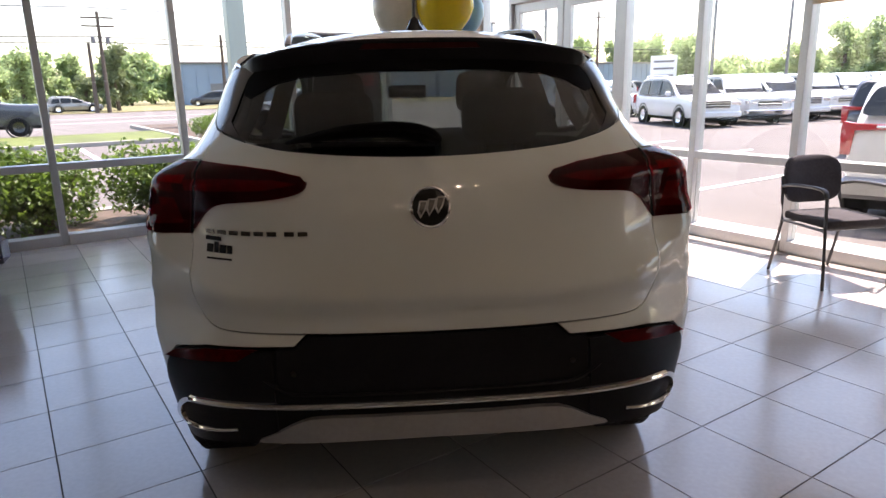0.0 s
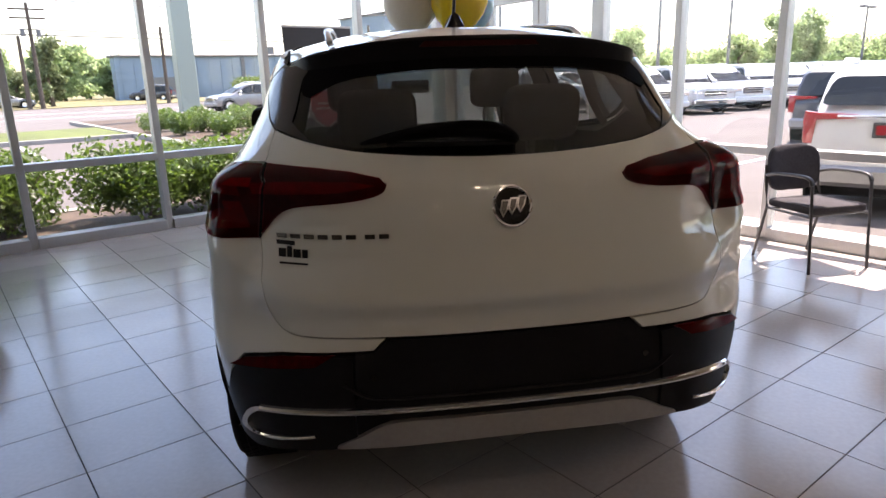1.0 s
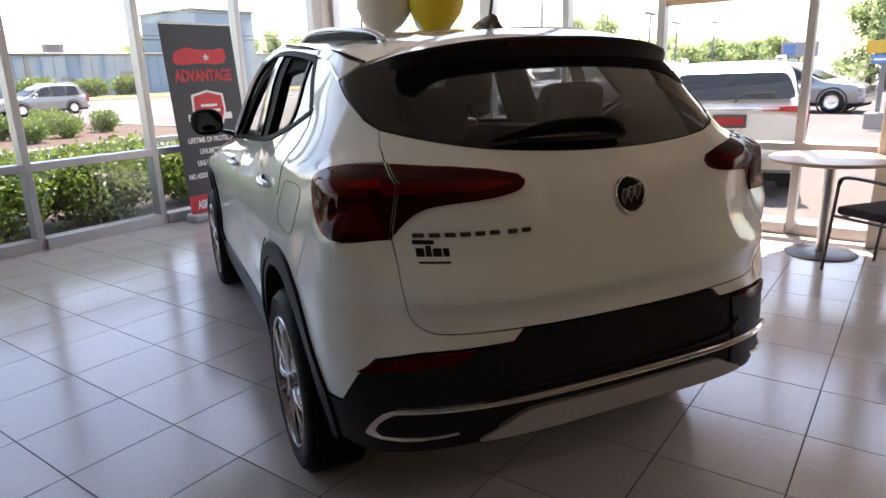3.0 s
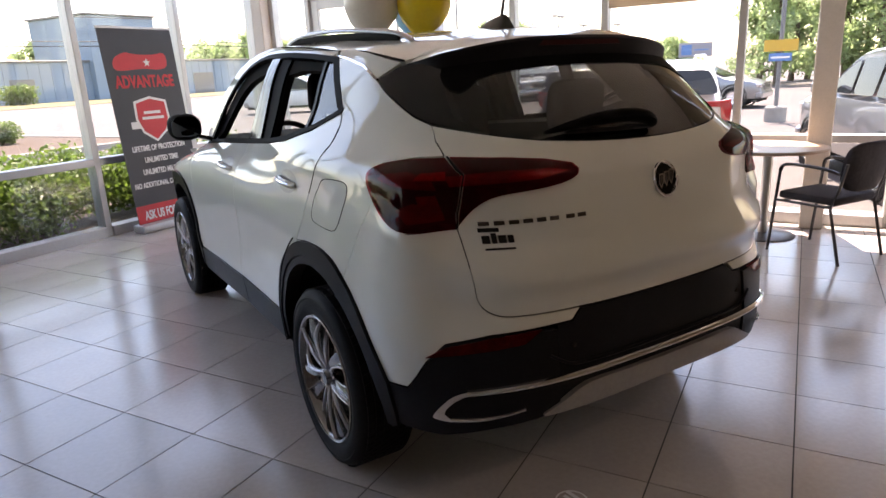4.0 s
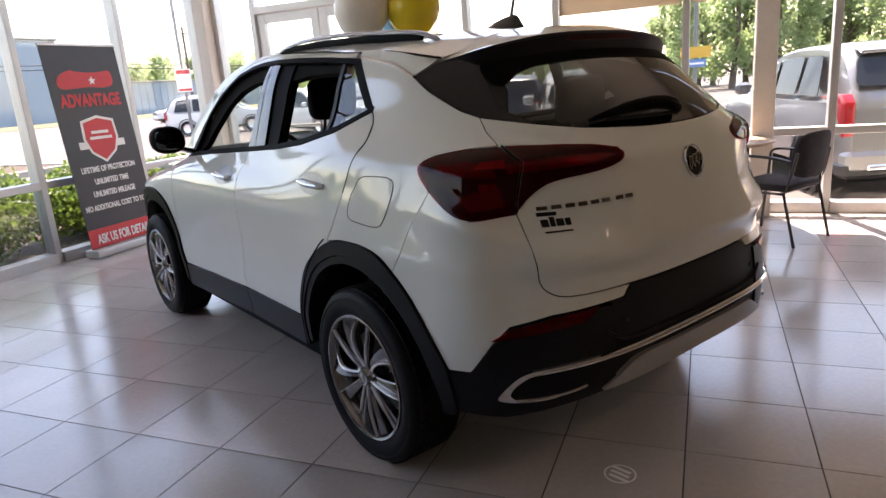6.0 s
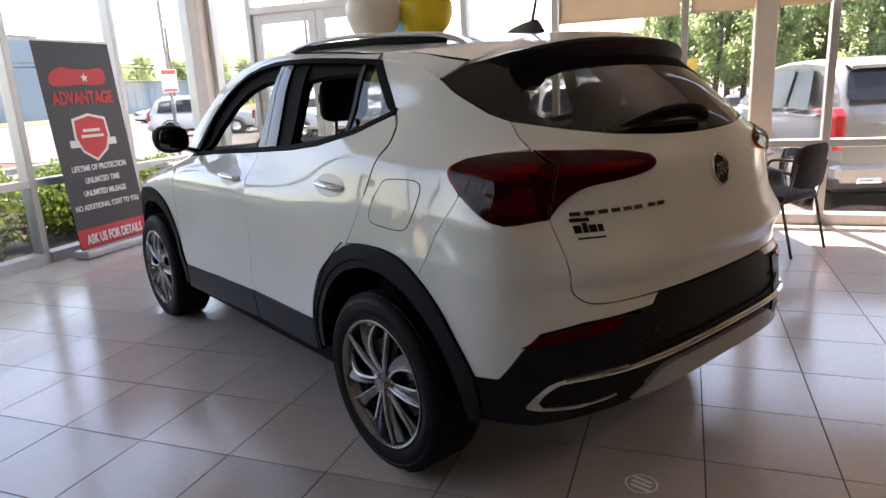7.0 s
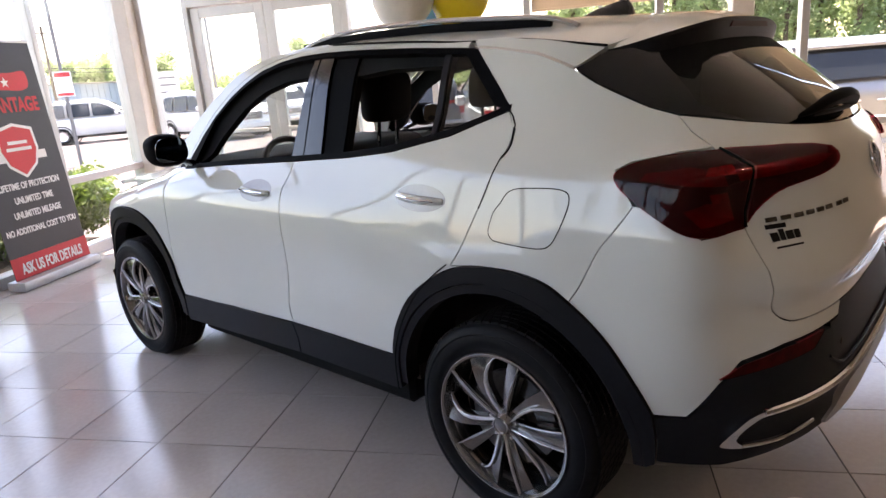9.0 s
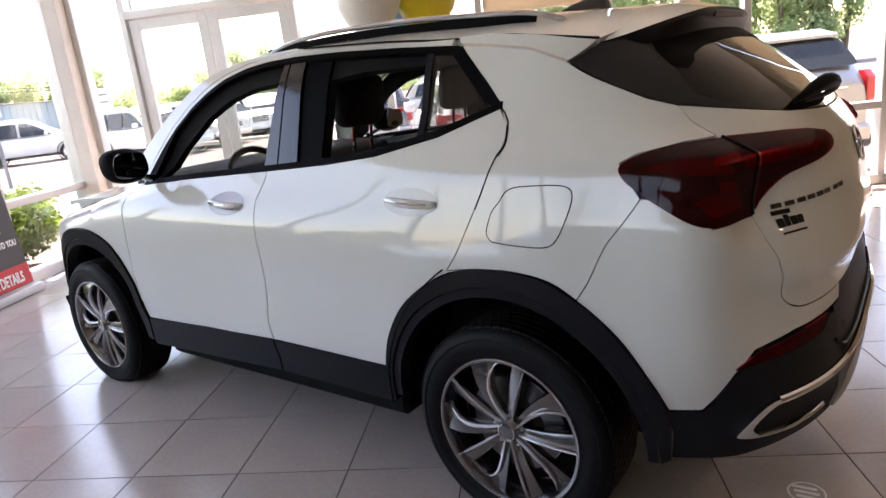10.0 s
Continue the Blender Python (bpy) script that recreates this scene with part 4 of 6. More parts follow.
def wheel(parent, m):
    tyre = part("tyre", settle(lathe([(0.245, -0.105), (0.26, -0.112), (0.30, -0.117), (0.336, -0.110), (0.350, -0.092), (0.354, -0.05), (0.354, 0.05), (0.350, 0.092), (0.337, 0.112), (0.322, 0.118), (0.318, 0.115), (0.30, 0.121), (0.272, 0.116), (0.268, 0.112), (0.258, 0.110), (0.250, 0.100)], 72, axis="x"), m),
                "rubber", parent, "black rubber tyre", smooth=True, m=m)
    bm = bmesh.new()
    for row in (-0.078, -0.047, -0.016, 0.016, 0.047, 0.078):
        for i in range(64):
            a = 2 * math.pi * (i + (0.5 if row in (-0.047, 0.016, 0.078) else 0)) / 64
            t = box(row - 0.0125, row + 0.0125, -0.0145, 0.0145, 0.350, 0.358)
            for v in t.verts:
                v.co.y += 0.35 * (v.co.x - row)
            bmesh.ops.rotate(t, verts=t.verts[:], cent=(0, 0, 0), matrix=Matrix.Rotation(a, 3, "X"))
            join(t, bm)
    part("tread", settle(bm, m), "rubber", tyre)
    part("rim", lathe([(0.215, -0.10), (0.245, -0.104), (0.249, -0.10), (0.247, -0.08), (0.228, -0.05), (0.222, 0.03), (0.232, 0.085), (0.250, 0.104), (0.256, 0.112), (0.252, 0.117), (0.244, 0.113), (0.238, 0.098), (0.226, 0.06)], 72, axis="x"), "alloy_mid", tyre, "grey alloy rim with a bright lip", smooth=True)
    part("rim_lip", lathe([(0.2520, 0.1150), (0.2550, 0.1130), (0.2550, 0.115), (0.2535, 0.1172), (0.2518, 0.1166), (0.2520, 0.1150)], 72, axis="x"), "alloy", tyre, smooth=True)
    for i in range(10):
        a = radians(40 + 36 * i)
        wide = i % 2 == 0
        blade = part("spoke", spoke(a, False, wide), "alloy_mid", tyre, "satin grey hooked spoke" if wide else "straight satin grey spoke", smooth=True, m=pose(0.068, 0, 0))
        part("machined_edge", spoke(a, True, wide), "alloy", blade, "bright machined spoke edge", smooth=True, m=pose(0.006, 0, 0))
    part("hub_cap", lathe([(0.0, 0.112), (0.02, 0.112), (0.030, 0.108), (0.034, 0.100), (0.040, 0.090), (0.066, 0.082), (0.072, 0.05)], 28, axis="x"), "alloy_mid", tyre, smooth=True)
    part("hub_ring", lathe([(0.026, 0.110), (0.030, 0.110), (0.031, 0.112), (0.027, 0.1135), (0.026, 0.110)], 28, axis="x"), "chrome", tyre)
    for i in range(5):
        a = 2 * math.pi * (i + 0.25) / 5
        part("nut_well", lathe([(0.0, 0.088), (0.0145, 0.088), (0.0155, 0.087), (0.0155, 0.06)], 16, axis="x"), "dark", tyre, m=pose(0, 0.053 * math.cos(a), 0.053 * math.sin(a)))
        part("wheel_nut", lathe([(0.0, 0.097), (0.006, 0.096), (0.009, 0.090), (0.009, 0.06)], 6, axis="x"), "chrome", tyre, m=pose(0, 0.053 * math.cos(a), 0.053 * math.sin(a)))
    part("brake_disc", lathe([(0.06, 0.040), (0.165, 0.040), (0.165, 0.015), (0.06, 0.015)], 40, axis="x"), "disc", tyre)
    part("brake_caliper", prism([(0.11 * math.cos(q), 0.11 * math.sin(q)) for q in np.linspace(0.2, 1.2, 6)] + [(0.185 * math.cos(q), 0.185 * math.sin(q)) for q in np.linspace(1.2, 0.2, 6)], 0.07, lambda u, v, w: (w - 0.015, u, v), None, 0.004), "alloy_dark", tyre)
    part("inner_barrel", lathe([(0.0, -0.02), (0.21, -0.02), (0.222, 0.0)], 32, axis="x"), "dark", tyre)
    return tyre


for y in (0.0, WHEELBASE):
    wheel(suv, pose(0.792, y, HUB) @ Matrix.Scale(0.99, 4))
    wheel(suv, pose(-0.792, y, HUB, 0, 0, 180) @ Matrix.Scale(0.99, 4))

# liners, floor pan
for k in (-1, 1):
    for y in (0.0, WHEELBASE):
        bm = bmesh.new()
        ring = [[bm.verts.new((k * x, y + 0.455 * math.cos(a), ARCH_Z + 0.455 * math.sin(a))) for a in np.linspace(0.0, math.pi, 24)] for x in (0.835, 0.55)]
        for i in range(23):
            bm.faces.new((ring[0][i], ring[0][i + 1], ring[1][i + 1], ring[1][i]))
        bm.faces.new(ring[1])
        part("wheel_liner", bm, "dark", suv)
    panel("door_lining", [Y(0.46, 0.36), Y(0.45, 0.66), Y(0.2, 0.90), Y(-0.2, 0.92), Y(-0.5, 0.62), Y(-0.52, 0.95), Y(-0.55, 1.2), Y(-0.2, 1.28), Y(0.02, 1.31), Y(0.5, 1.19), Y(1.1, 1.15), Y(2.0, 1.08), Y(2.6, 0.98), Y(2.3, 0.87), Y(2.1, 0.6), Y(2.1, 0.36)],
          "dark", suv, k, out=-0.035, gap=0, thick=0)
    panel("pillar_lining", [X(0.60, 1.20), X(0.655, 1.20), Y(-0.40, 1.20), Y(-0.02, 1.28), Y(0.05, 1.36), Y(0.20, 1.51), Y(-0.02, 1.485), Y(-0.22, 1.44), Y(-0.28, 1.475), X(0.51, 1.485), X(0.55, 1.40), X(0.572, 1.30)], "trim", suv, k, out=-0.03, gap=0, thick=0)
    panel("tail_lining", [X(0.0, 0.44), X(0.5, 0.43), X(0.72, 0.36), X(0.78, 0.62), X(0.62, 1.0), X(0.60, 1.22), X(0.0, 1.20)], "dark", suv, k, out=-0.045, gap=0, thick=0)
    # dark inner frames of the doors
    panel("door_frame_lining", [Y(y, z - 0.004) for y, z in TOPS[3:12]] + [Y(1.98, 1.13)] + [Y(y, z) for y, z in OPEN_FRONT] + [Y(1.11, 1.18), Y(1.03, 1.18), Y(1.03, 1.57)],
          "dark", suv, k, out=-0.026, gap=0, thick=0.03)
    panel("door_frame_lining", [Y(0.95, 1.578)] + [Y(y, z - 0.004) for y, z in reversed(TOPS[1:3])] + [Y(0.33, 1.545), Y(0.335, 1.24), Y(0.345, 1.24), Y(0.352, 1.50), Y(0.634, 1.505), Y(0.80, 1.49), Y(0.80, 1.20), Y(0.93, 1.185)],
          "dark", suv, k, out=-0.026, gap=0, thick=0.03)
part("floor_pan", box(-0.56, 0.56, -0.36, 3.10, 0.22, 0.36, 0.02), "dark", suv)
part("side_pan", box(-0.80, 0.80, 0.50, 2.08, 0.215, 0.38, 0.02), "dark", suv)
part("rear_valance", box(-0.52, 0.52, -0.62, -0.42, 0.355, 0.43, 0.03), "dark", suv)
part("cabin_floor", box(-0.80, 0.80, 0.45, 2.1, 0.34, 0.40), "trim", suv)


# cabin
def soft_box(x0, x1, y0, y1, z0, z1, r, lean=0.0):
    bm = box(x0, x1, y0, y1, z0, z1, r, seg=3)
    for v in bm.verts:
        v.co.y += lean * (v.co.z - z0)
    return bm


part("dashboard", soft_box(-0.70, 0.70, 1.70, 2.30, 0.72, 1.125, 0.06), "trim", suv, "charcoal dashboard", smooth=True)
bm = lathe([(0.165, 0), (0.170, 0.012), (0.182, 0.018), (0.194, 0.012), (0.199, 0), (0.194, -0.012), (0.182, -0.018), (0.170, -0.012), (0.165, 0)], 36)
steer = part("steering_wheel", bm, "black_plastic", suv, smooth=True, m=pose(-0.36, 1.66, 1.04, 62, 0, 0))
part("steering_hub", box(-0.17, 0.17, -0.075, 0.06, -0.03, 0.02, 0.025, seg=2), "trim", steer, smooth=True)
for x in (-0.37, 0.37):
    seat = part("front_seat", soft_box(x - 0.25, x + 0.25, 1.08, 1.56, 0.45, 0.66, 0.06), "trim", suv, "charcoal cloth front seat", smooth=True)
    part("seat_back", soft_box(x - 0.24, x + 0.24, 1.02, 1.16, 0.60, 1.17, 0.06, -0.22), "trim", seat, smooth=True)
    part("head_restraint", pillow(x, 0.93, 1.387, 0.130, 0.055, 0.106, 0.45, 0.6, lean=-0.12), "trim", seat, smooth=True)
    for d in (-0.055, 0.055):
        part("post", tube([(x + d, 0.955, 1.12), (x + d, 0.93, 1.31)], 0.008), "chrome", seat)
bench = part("rear_bench", soft_box(-0.60, 0.60, 0.05, 0.50, 0.45, 0.66, 0.06), "trim", suv, "charcoal cloth rear bench", smooth=True)
for x in (-0.36, 0.36):
    part("seat_back", soft_box(x - 0.30, x + 0.30, -0.07, 0.06, 0.55, 1.16, 0.06, -0.25), "trim", bench, smooth=True)
    part("head_restraint", pillow(x * 0.86, -0.10, 1.305, 0.145, 0.05, 0.105, 0.45, 0.6, lean=-0.1), "trim", bench, smooth=True)
    for d in (-0.055, 0.055):
        part("post", tube([(x * 0.86 + d, -0.10, 1.08), (x * 0.86 + d, -0.10, 1.22)], 0.007), "chrome", bench)
part("mirror_inside", soft_box(-0.12, 0.12, 1.60, 1.64, 1.35, 1.43, 0.018), "gloss_black", suv, smooth=True)
bm = sheet([(roof_edge(y) - 0.03, y) for y in ys] + [(-roof_edge(y) + 0.03, y) for y in reversed(ys)], lambda x, y: (x, y, roof_z(x, y) - 0.035), 0.1, 0.12, 0)
part("headliner", bm, "trim", suv, smooth=True)
for k in (-1, 1):
    # door mirror
    mir = part("door_mirror", pillow(k * 0.918, 1.925, 1.214, 0.094, 0.078, 0.078, 0.78, 0.72, lean=0.25), "satin_black", suv, "gloss black door mirror", smooth=True)
    part("mirror_glass", prism(spline([(-0.07, -0.045), (0.0, -0.056), (0.07, -0.045), (0.078, 0.01), (0.06, 0.05), (0.0, 0.058), (-0.06, 0.05), (-0.078, 0.01)], 3, True), 0.004, lambda u, v, w: (k * 0.925 + u, 1.849 - w, 1.216 + v)), "mirror", mir)
    part("mirror_arm", tube([(k * 0.77, 1.97, 1.13), (k * 0.83, 1.95, 1.15), (k * 0.89, 1.92, 1.17)], [0.03, 0.025, 0.03], 8, flat=0.6), "gloss_black", mir, smooth=True)
    # handles
    for y, z in ((1.31, 1.037), (0.315, 1.068)):
        h = part("door_handle", tube([(k * (skin(1 + y + d, z)[0] + o), y + d, z + d * 0.05) for d, o in ((-0.105, 0.002), (-0.08, 0.016), (-0.03, 0.024), (0.03, 0.024), (0.08, 0.016), (0.105, 0.002))], [0.008, 0.011, 0.012, 0.012, 0.011, 0.008], 10, flat=1.2), "pearl", suv, "pearl white door handle with a chrome strip", smooth=True)
        part("chrome_strip", tube([(k * (skin(1 + y + d, z)[0] + o), y + d, z + 0.003 + d * 0.05) for d, o in ((-0.085, 0.025), (-0.03, 0.035), (0.03, 0.035), (0.085, 0.025))], 0.0045, 6), "chrome", h)
        cup = [(1 + y + 0.118 * math.cos(a), z + 0.045 * math.sin(a)) for a in np.linspace(0, 2 * math.pi, 28, endpoint=False)]
        panel("handle_cup", cup, "satin", h, k, out=0.0015, gap=0, thick=0.0)
    # roof rail, and a black strip standing in for the shaded gap beneath it
    pts = [(k * (roof_edge(y) - 0.14), y, roof_z(roof_edge(y) - 0.14, y) + h) for y, h in ((-0.075, -0.002), (-0.05, 0.010), (0.04, 0.026), (0.2, 0.036), (0.6, 0.042), (1.0, 0.040), (1.25, 0.030), (1.42, 0.004))]
    part("roof_rail", tube(spline(pts, 5), 0.0125, 10, flat=0.8), "rail_silver", suv, "satin silver roof rail", smooth=True)
    pts = [(k * (roof_edge(y) - 0.14), y, roof_z(roof_edge(y) - 0.14, y) + 0.012) for y in (0.02, 0.15, 0.5, 0.9, 1.2, 1.38)]
    part("roof_rail_foot", tube(spline(pts, 4), 0.008, 6, flat=2.4), "satin_black", suv, smooth=True)
    part("roof_seam", tube([(k * (roof_edge(y) + 0.004), y, roof_z(roof_edge(y), y) + 0.0) for y in np.linspace(-0.245, 0.98, 24)], 0.0042, 6), "dark", suv)
# antenna
fin = [(0.14, 0.0), (0.06, 0.03), (0.0, 0.042), (-0.05, 0.05), (-0.075, 0.048), (-0.085, 0.03), (-0.09, 0.0)]
bm = bmesh.new()
rows = []
for u, v in fin:
    h = v
    wdt = 0.032 * (1 - max(0, (u - 0.02) / 0.14)) + 0.004
    rows.append([bm.verts.new((-wdt, u, -0.01)), bm.verts.new((-wdt * 0.45, u, h * 0.75)), bm.verts.new((0, u, h)), bm.verts.new((wdt * 0.45, u, h * 0.75)), bm.verts.new((wdt, u, -0.01))])
for a, b in zip(rows, rows[1:]):
    for i in range(4):
        bm.faces.new((a[i], a[i + 1], b[i + 1], b[i]))
bm.faces.new(rows[-1])
bmesh.ops.recalc_face_normals(bm, faces=bm.faces[:])
ant = part("antenna", bm, "gloss_black", suv, "black antenna with a short rod", smooth=True, m=pose(0, 0.05, at(ROOF, 0.05)))
part("rod", tube([(0, -0.045, 0.04), (0, -0.11, 0.27)], [0.007, 0.004], 8), "black_plastic", ant)
# rear wiper
def on_glass(x, z, lift):
    p = skin(s_of_x(abs(x), z), z, lift)
    return (math.copysign(p[0], x), p[1], p[2])


wiper = part("rear_wiper", tube(spline([on_glass(0.035, 1.262, 0.012), on_glass(-0.01, 1.270, 0.035), on_glass(-0.10, 1.276, 0.045), on_glass(-0.22, 1.275, 0.04), on_glass(-0.32, 1.268, 0.028), on_glass(-0.39, 1.262, 0.016)], 3), [0.016, 0.022, 0.026, 0.028, 0.029, 0.029, 0.028, 0.027, 0.026, 0.024, 0.021, 0.018, 0.015, 0.012, 0.009, 0.005], 10, flat=0.85), "satin_black", suv, "black rear wiper", smooth=True)
part("blade", tube([on_glass(x, 1.256 + 0.02 * abs(x), 0.012) for x in (0.03, -0.08, -0.18, -0.27, -0.32)], 0.008, 6), "rubber", wiper)
# badge: a ring with three slanted plain bars, and bars in place of the lettering
def on_tail(x, z, lift):
    p = skin(s_of_x(abs(x), z), z, lift)
    return (math.copysign(p[0], x), p[1], p[2])


badge = part("badge", tube([on_tail(0.052 * math.cos(a), 1.10 + 0.052 * math.sin(a), 0.006) for a in np.linspace(0, 2 * math.pi, 40, endpoint=False)], 0.0045, 6, closed=True), "chrome", suv, "round chrome ring badge", smooth=True)
part("badge_field", prism([(0.048 * math.cos(a), 0.048 * math.sin(a)) for a in np.linspace(0, 2 * math.pi, 32, endpoint=False)], 0.004, lambda u, v, w: on_tail(u, 1.10 + v, w)), "gloss_black", badge)
for i in (-1, 0, 1):
    crest = [(-0.012, 0.022), (0.012, 0.022), (0.011, -0.004), (0.003, -0.024), (-0.010, -0.008)]
    bar = part("badge_bar", prism(crest, 0.004, lambda u, v, w, i=i: on_tail(u + i * 0.024 + v * 0.3, 1.10 + v + 0.005 * i, 0.005 + w)), "chrome", badge)
    part("inlay", prism([(0.62 * u, 0.72 * v + 0.002) for u, v in crest], 0.001, lambda u, v, w, i=i: on_tail(u + i * 0.024 + v * 0.3, 1.10 + v + 0.005 * i, 0.0092 + w)), "dark_chrome", bar)
for i in range(8):
    u0 = -0.636 + i * 0.0375 + (0.012 if i > 5 else 0)
    glyph = prism([(u0, 0), (u0 + 0.026, 0), (u0 + 0.026, 0.012), (u0, 0.012)], 0.0035, lambda u, v, w: on_tail(u, 1.027 + v + (u + 0.5) * 0.02, w + 0.001))
    part("letter_bar", glyph, "dark_chrome", suv)
for name, u0, u1, z0, z1 in (("decal_bar", -0.640, -0.590, 1.006, 1.018), ("decal_bar", -0.635, -0.616, 0.974, 0.996), ("decal_bar", -0.612, -0.599, 0.974, 1.003), ("decal_bar", -0.595, -0.575, 0.974, 0.996), ("decal_bar", -0.571, -0.556, 0.974, 0.996), ("decal_bar", -0.632, -0.556, 0.956, 0.961)):
    part(name, prism([(u0, z0), (u1, z0), (u1, z1), (u0, z1)], 0.002, lambda u, v, w: on_tail(u, v, w + 0.0008)), "black_print", suv)

# ---- balloons on the car's roof ----
def balloon(name, mat, x, y, z, r, label):
    b = part(name, lathe([(0.0, -1.18 * r), (0.12 * r, -1.15 * r), (0.35 * r, -1.0 * r), (0.7 * r, -0.68 * r), (0.93 * r, -0.28 * r), (1.0 * r, 0.08 * r), (0.94 * r, 0.42 * r), (0.74 * r, 0.74 * r), (0.42 * r, 0.96 * r), (0.0, 1.04 * r)], 32), mat, None, "", True, pose(x, y, z, 8, 5, 0))
    part("knot", lathe([(0.02 * r, -1.17 * r), (0.09 * r, -1.28 * r), (0.0, -1.27 * r)], 12), mat, b)
    return tagged(b, label, "balloon", "balloons on the car roof")


balloon("balloon", "balloon_yellow", 2.25, 2.78, 1.815, 0.148, "round yellow latex balloon resting on the car roof")
balloon("balloon", "balloon_white", 2.13, 3.03, 1.82, 0.150, "round pearl white latex balloon resting on the car roof")
balloon("balloon", "balloon_blue", 2.44, 2.93, 1.80, 0.140, "round pale blue latex balloon resting on the car roof")

# ---- pull-up banner ----
banner = empty("banner_stand", pose(3.675, 6.80, 0, -4.6, 0, 0), "tall charcoal pull-up banner with red and white print", "banner")
part("base", box(-0.45, 0.45, -0.09, 0.09, 0.002, 0.085, 0.02, seg=2), "alu", banner, "silver cassette base", smooth=True, m=pose(0, 0, 0, 4.6, 0, 0))
part("sheet", box(-0.427, 0.427, -0.004, 0.0, 0.085, 2.02), "banner", banner)
part("red_band", box(-0.427, 0.427, -0.0075, -0.0045, 0.09, 0.27), "red_print", banner)
part("top_bar", box(-0.432, 0.432, -0.012, 0.012, 2.02, 2.042, 0.004), "alu", banner)
part("pole", tube([(0, 0.03, 0.05), (0, 0.03, 2.0)], 0.011), "alu", banner)


def words(text, size, x, z, mat, parent, y=-0.0085, squeeze=1.0, bold=0.0):
    c = bpy.data.curves.new("words", "FONT")
    c.body, c.size, c.align_x, c.extrude, c.offset = text, size, "CENTER", 0.0008, bold
    ob = new("lettering", c)
    ob.parent = parent
    ob.matrix_basis = pose(x, y, z, 90, 0, 0) @ Matrix.Diagonal((squeeze, 1, 1, 1))
    c.materials.append(M[mat])
    return ob


for text, size, z in (("LIFETIME OF PROTECTION", 0.076, 0.815), ("UNLIMITED TIME", 0.076, 0.695), ("UNLIMITED MILEAGE", 0.076, 0.575), ("NO ADDITIONAL COST TO YOU", 0.072, 0.445)):
    words(text, size, 0, z, "white_print", banner, squeeze=0.72, bold=0.0025)
words("ASK US FOR DETAILS", 0.125, 0, 0.125, "white_print", banner, y=-0.0095, squeeze=0.58, bold=0.004)
words("ADVANTAGE", 0.165, 0, 1.45, "red_print", banner, squeeze=0.70, bold=0.006)


def flat(poly, depth, mat, name, y=-0.0045, dx=0.0, dz=0.0, label=""):
    return part(name, prism(poly, depth, lambda u, v, w: (u + dx, y - w, v + dz)), mat, banner, label)


shield = [(-0.17, 0.16), (0, 0.20), (0.17, 0.16), (0.18, 0.0), (0.13, -0.12), (0, -0.21), (-0.13, -0.12), (-0.18, 0.0)]
flat([(1.15 * u, 1.13 * v) for u, v in shield], 0.001, "white_print", "shield_edge", dz=1.13)
flat(shield, 0.001, "red_print", "shield", y=-0.0065, dz=1.13)
flat([(-0.27, 0.02), (0.27, 0.02), (0.27, -0.05), (-0.27, -0.05)], 0.001, "white_print", "ribbon", y=-0.0055, dz=1.09)
for z, w in ((1.18, 0.10), (1.125, 0.13)):
    flat([(-w, 0), (w, 0), (w, 0.028), (-w, 0.028)], 0.0008, "white_print", "print_bar", y=-0.0085, dz=z)
logo = spline([(-0.30, -0.06), (-0.31, 0.05), (-0.18, 0.11), (-0.10, 0.10), (0.0, 0.09), (0.15, 0.09), (0.29, 0.10), (0.30, -0.02), (0.20, -0.06), (0.0, -0.05)], 4, True)
flat(logo, 0.001, "red_print", "logo_shape", dz=1.68)
star = [(0.045 * (1 if i % 2 == 0 else 0.42) * math.sin(math.pi * i / 5), 0.045 * (1 if i % 2 == 0 else 0.42) * math.cos(math.pi * i / 5)) for i in range(10)]
flat(star, 0.001, "white_print", "logo_star", y=-0.0065, dx=0.06, dz=1.69)

# ---- table and chairs by the window ----
table = empty("round_table", pose(5.03, 1.17, 0), "round beech laminate cafe table on a steel pedestal", "table")
part("tabletop", lathe([(0.0, 0.722), (0.43, 0.722), (0.44, 0.728), (0.44, 0.744), (0.434, 0.75), (0.0, 0.75)], 48), "laminate", table, "beech laminate top", smooth=True)
part("pedestal", lathe([(0.0, 0.02), (0.038, 0.02), (0.038, 0.70), (0.09, 0.712), (0.09, 0.722), (0.0, 0.722)], 24), "steel", table, smooth=True)
part("foot_plate", lathe([(0.0, 0.0), (0.25, 0.0), (0.255, 0.006), (0.24, 0.014), (0.05, 0.03), (0.0, 0.03)], 40), "black_metal", table, smooth=True)


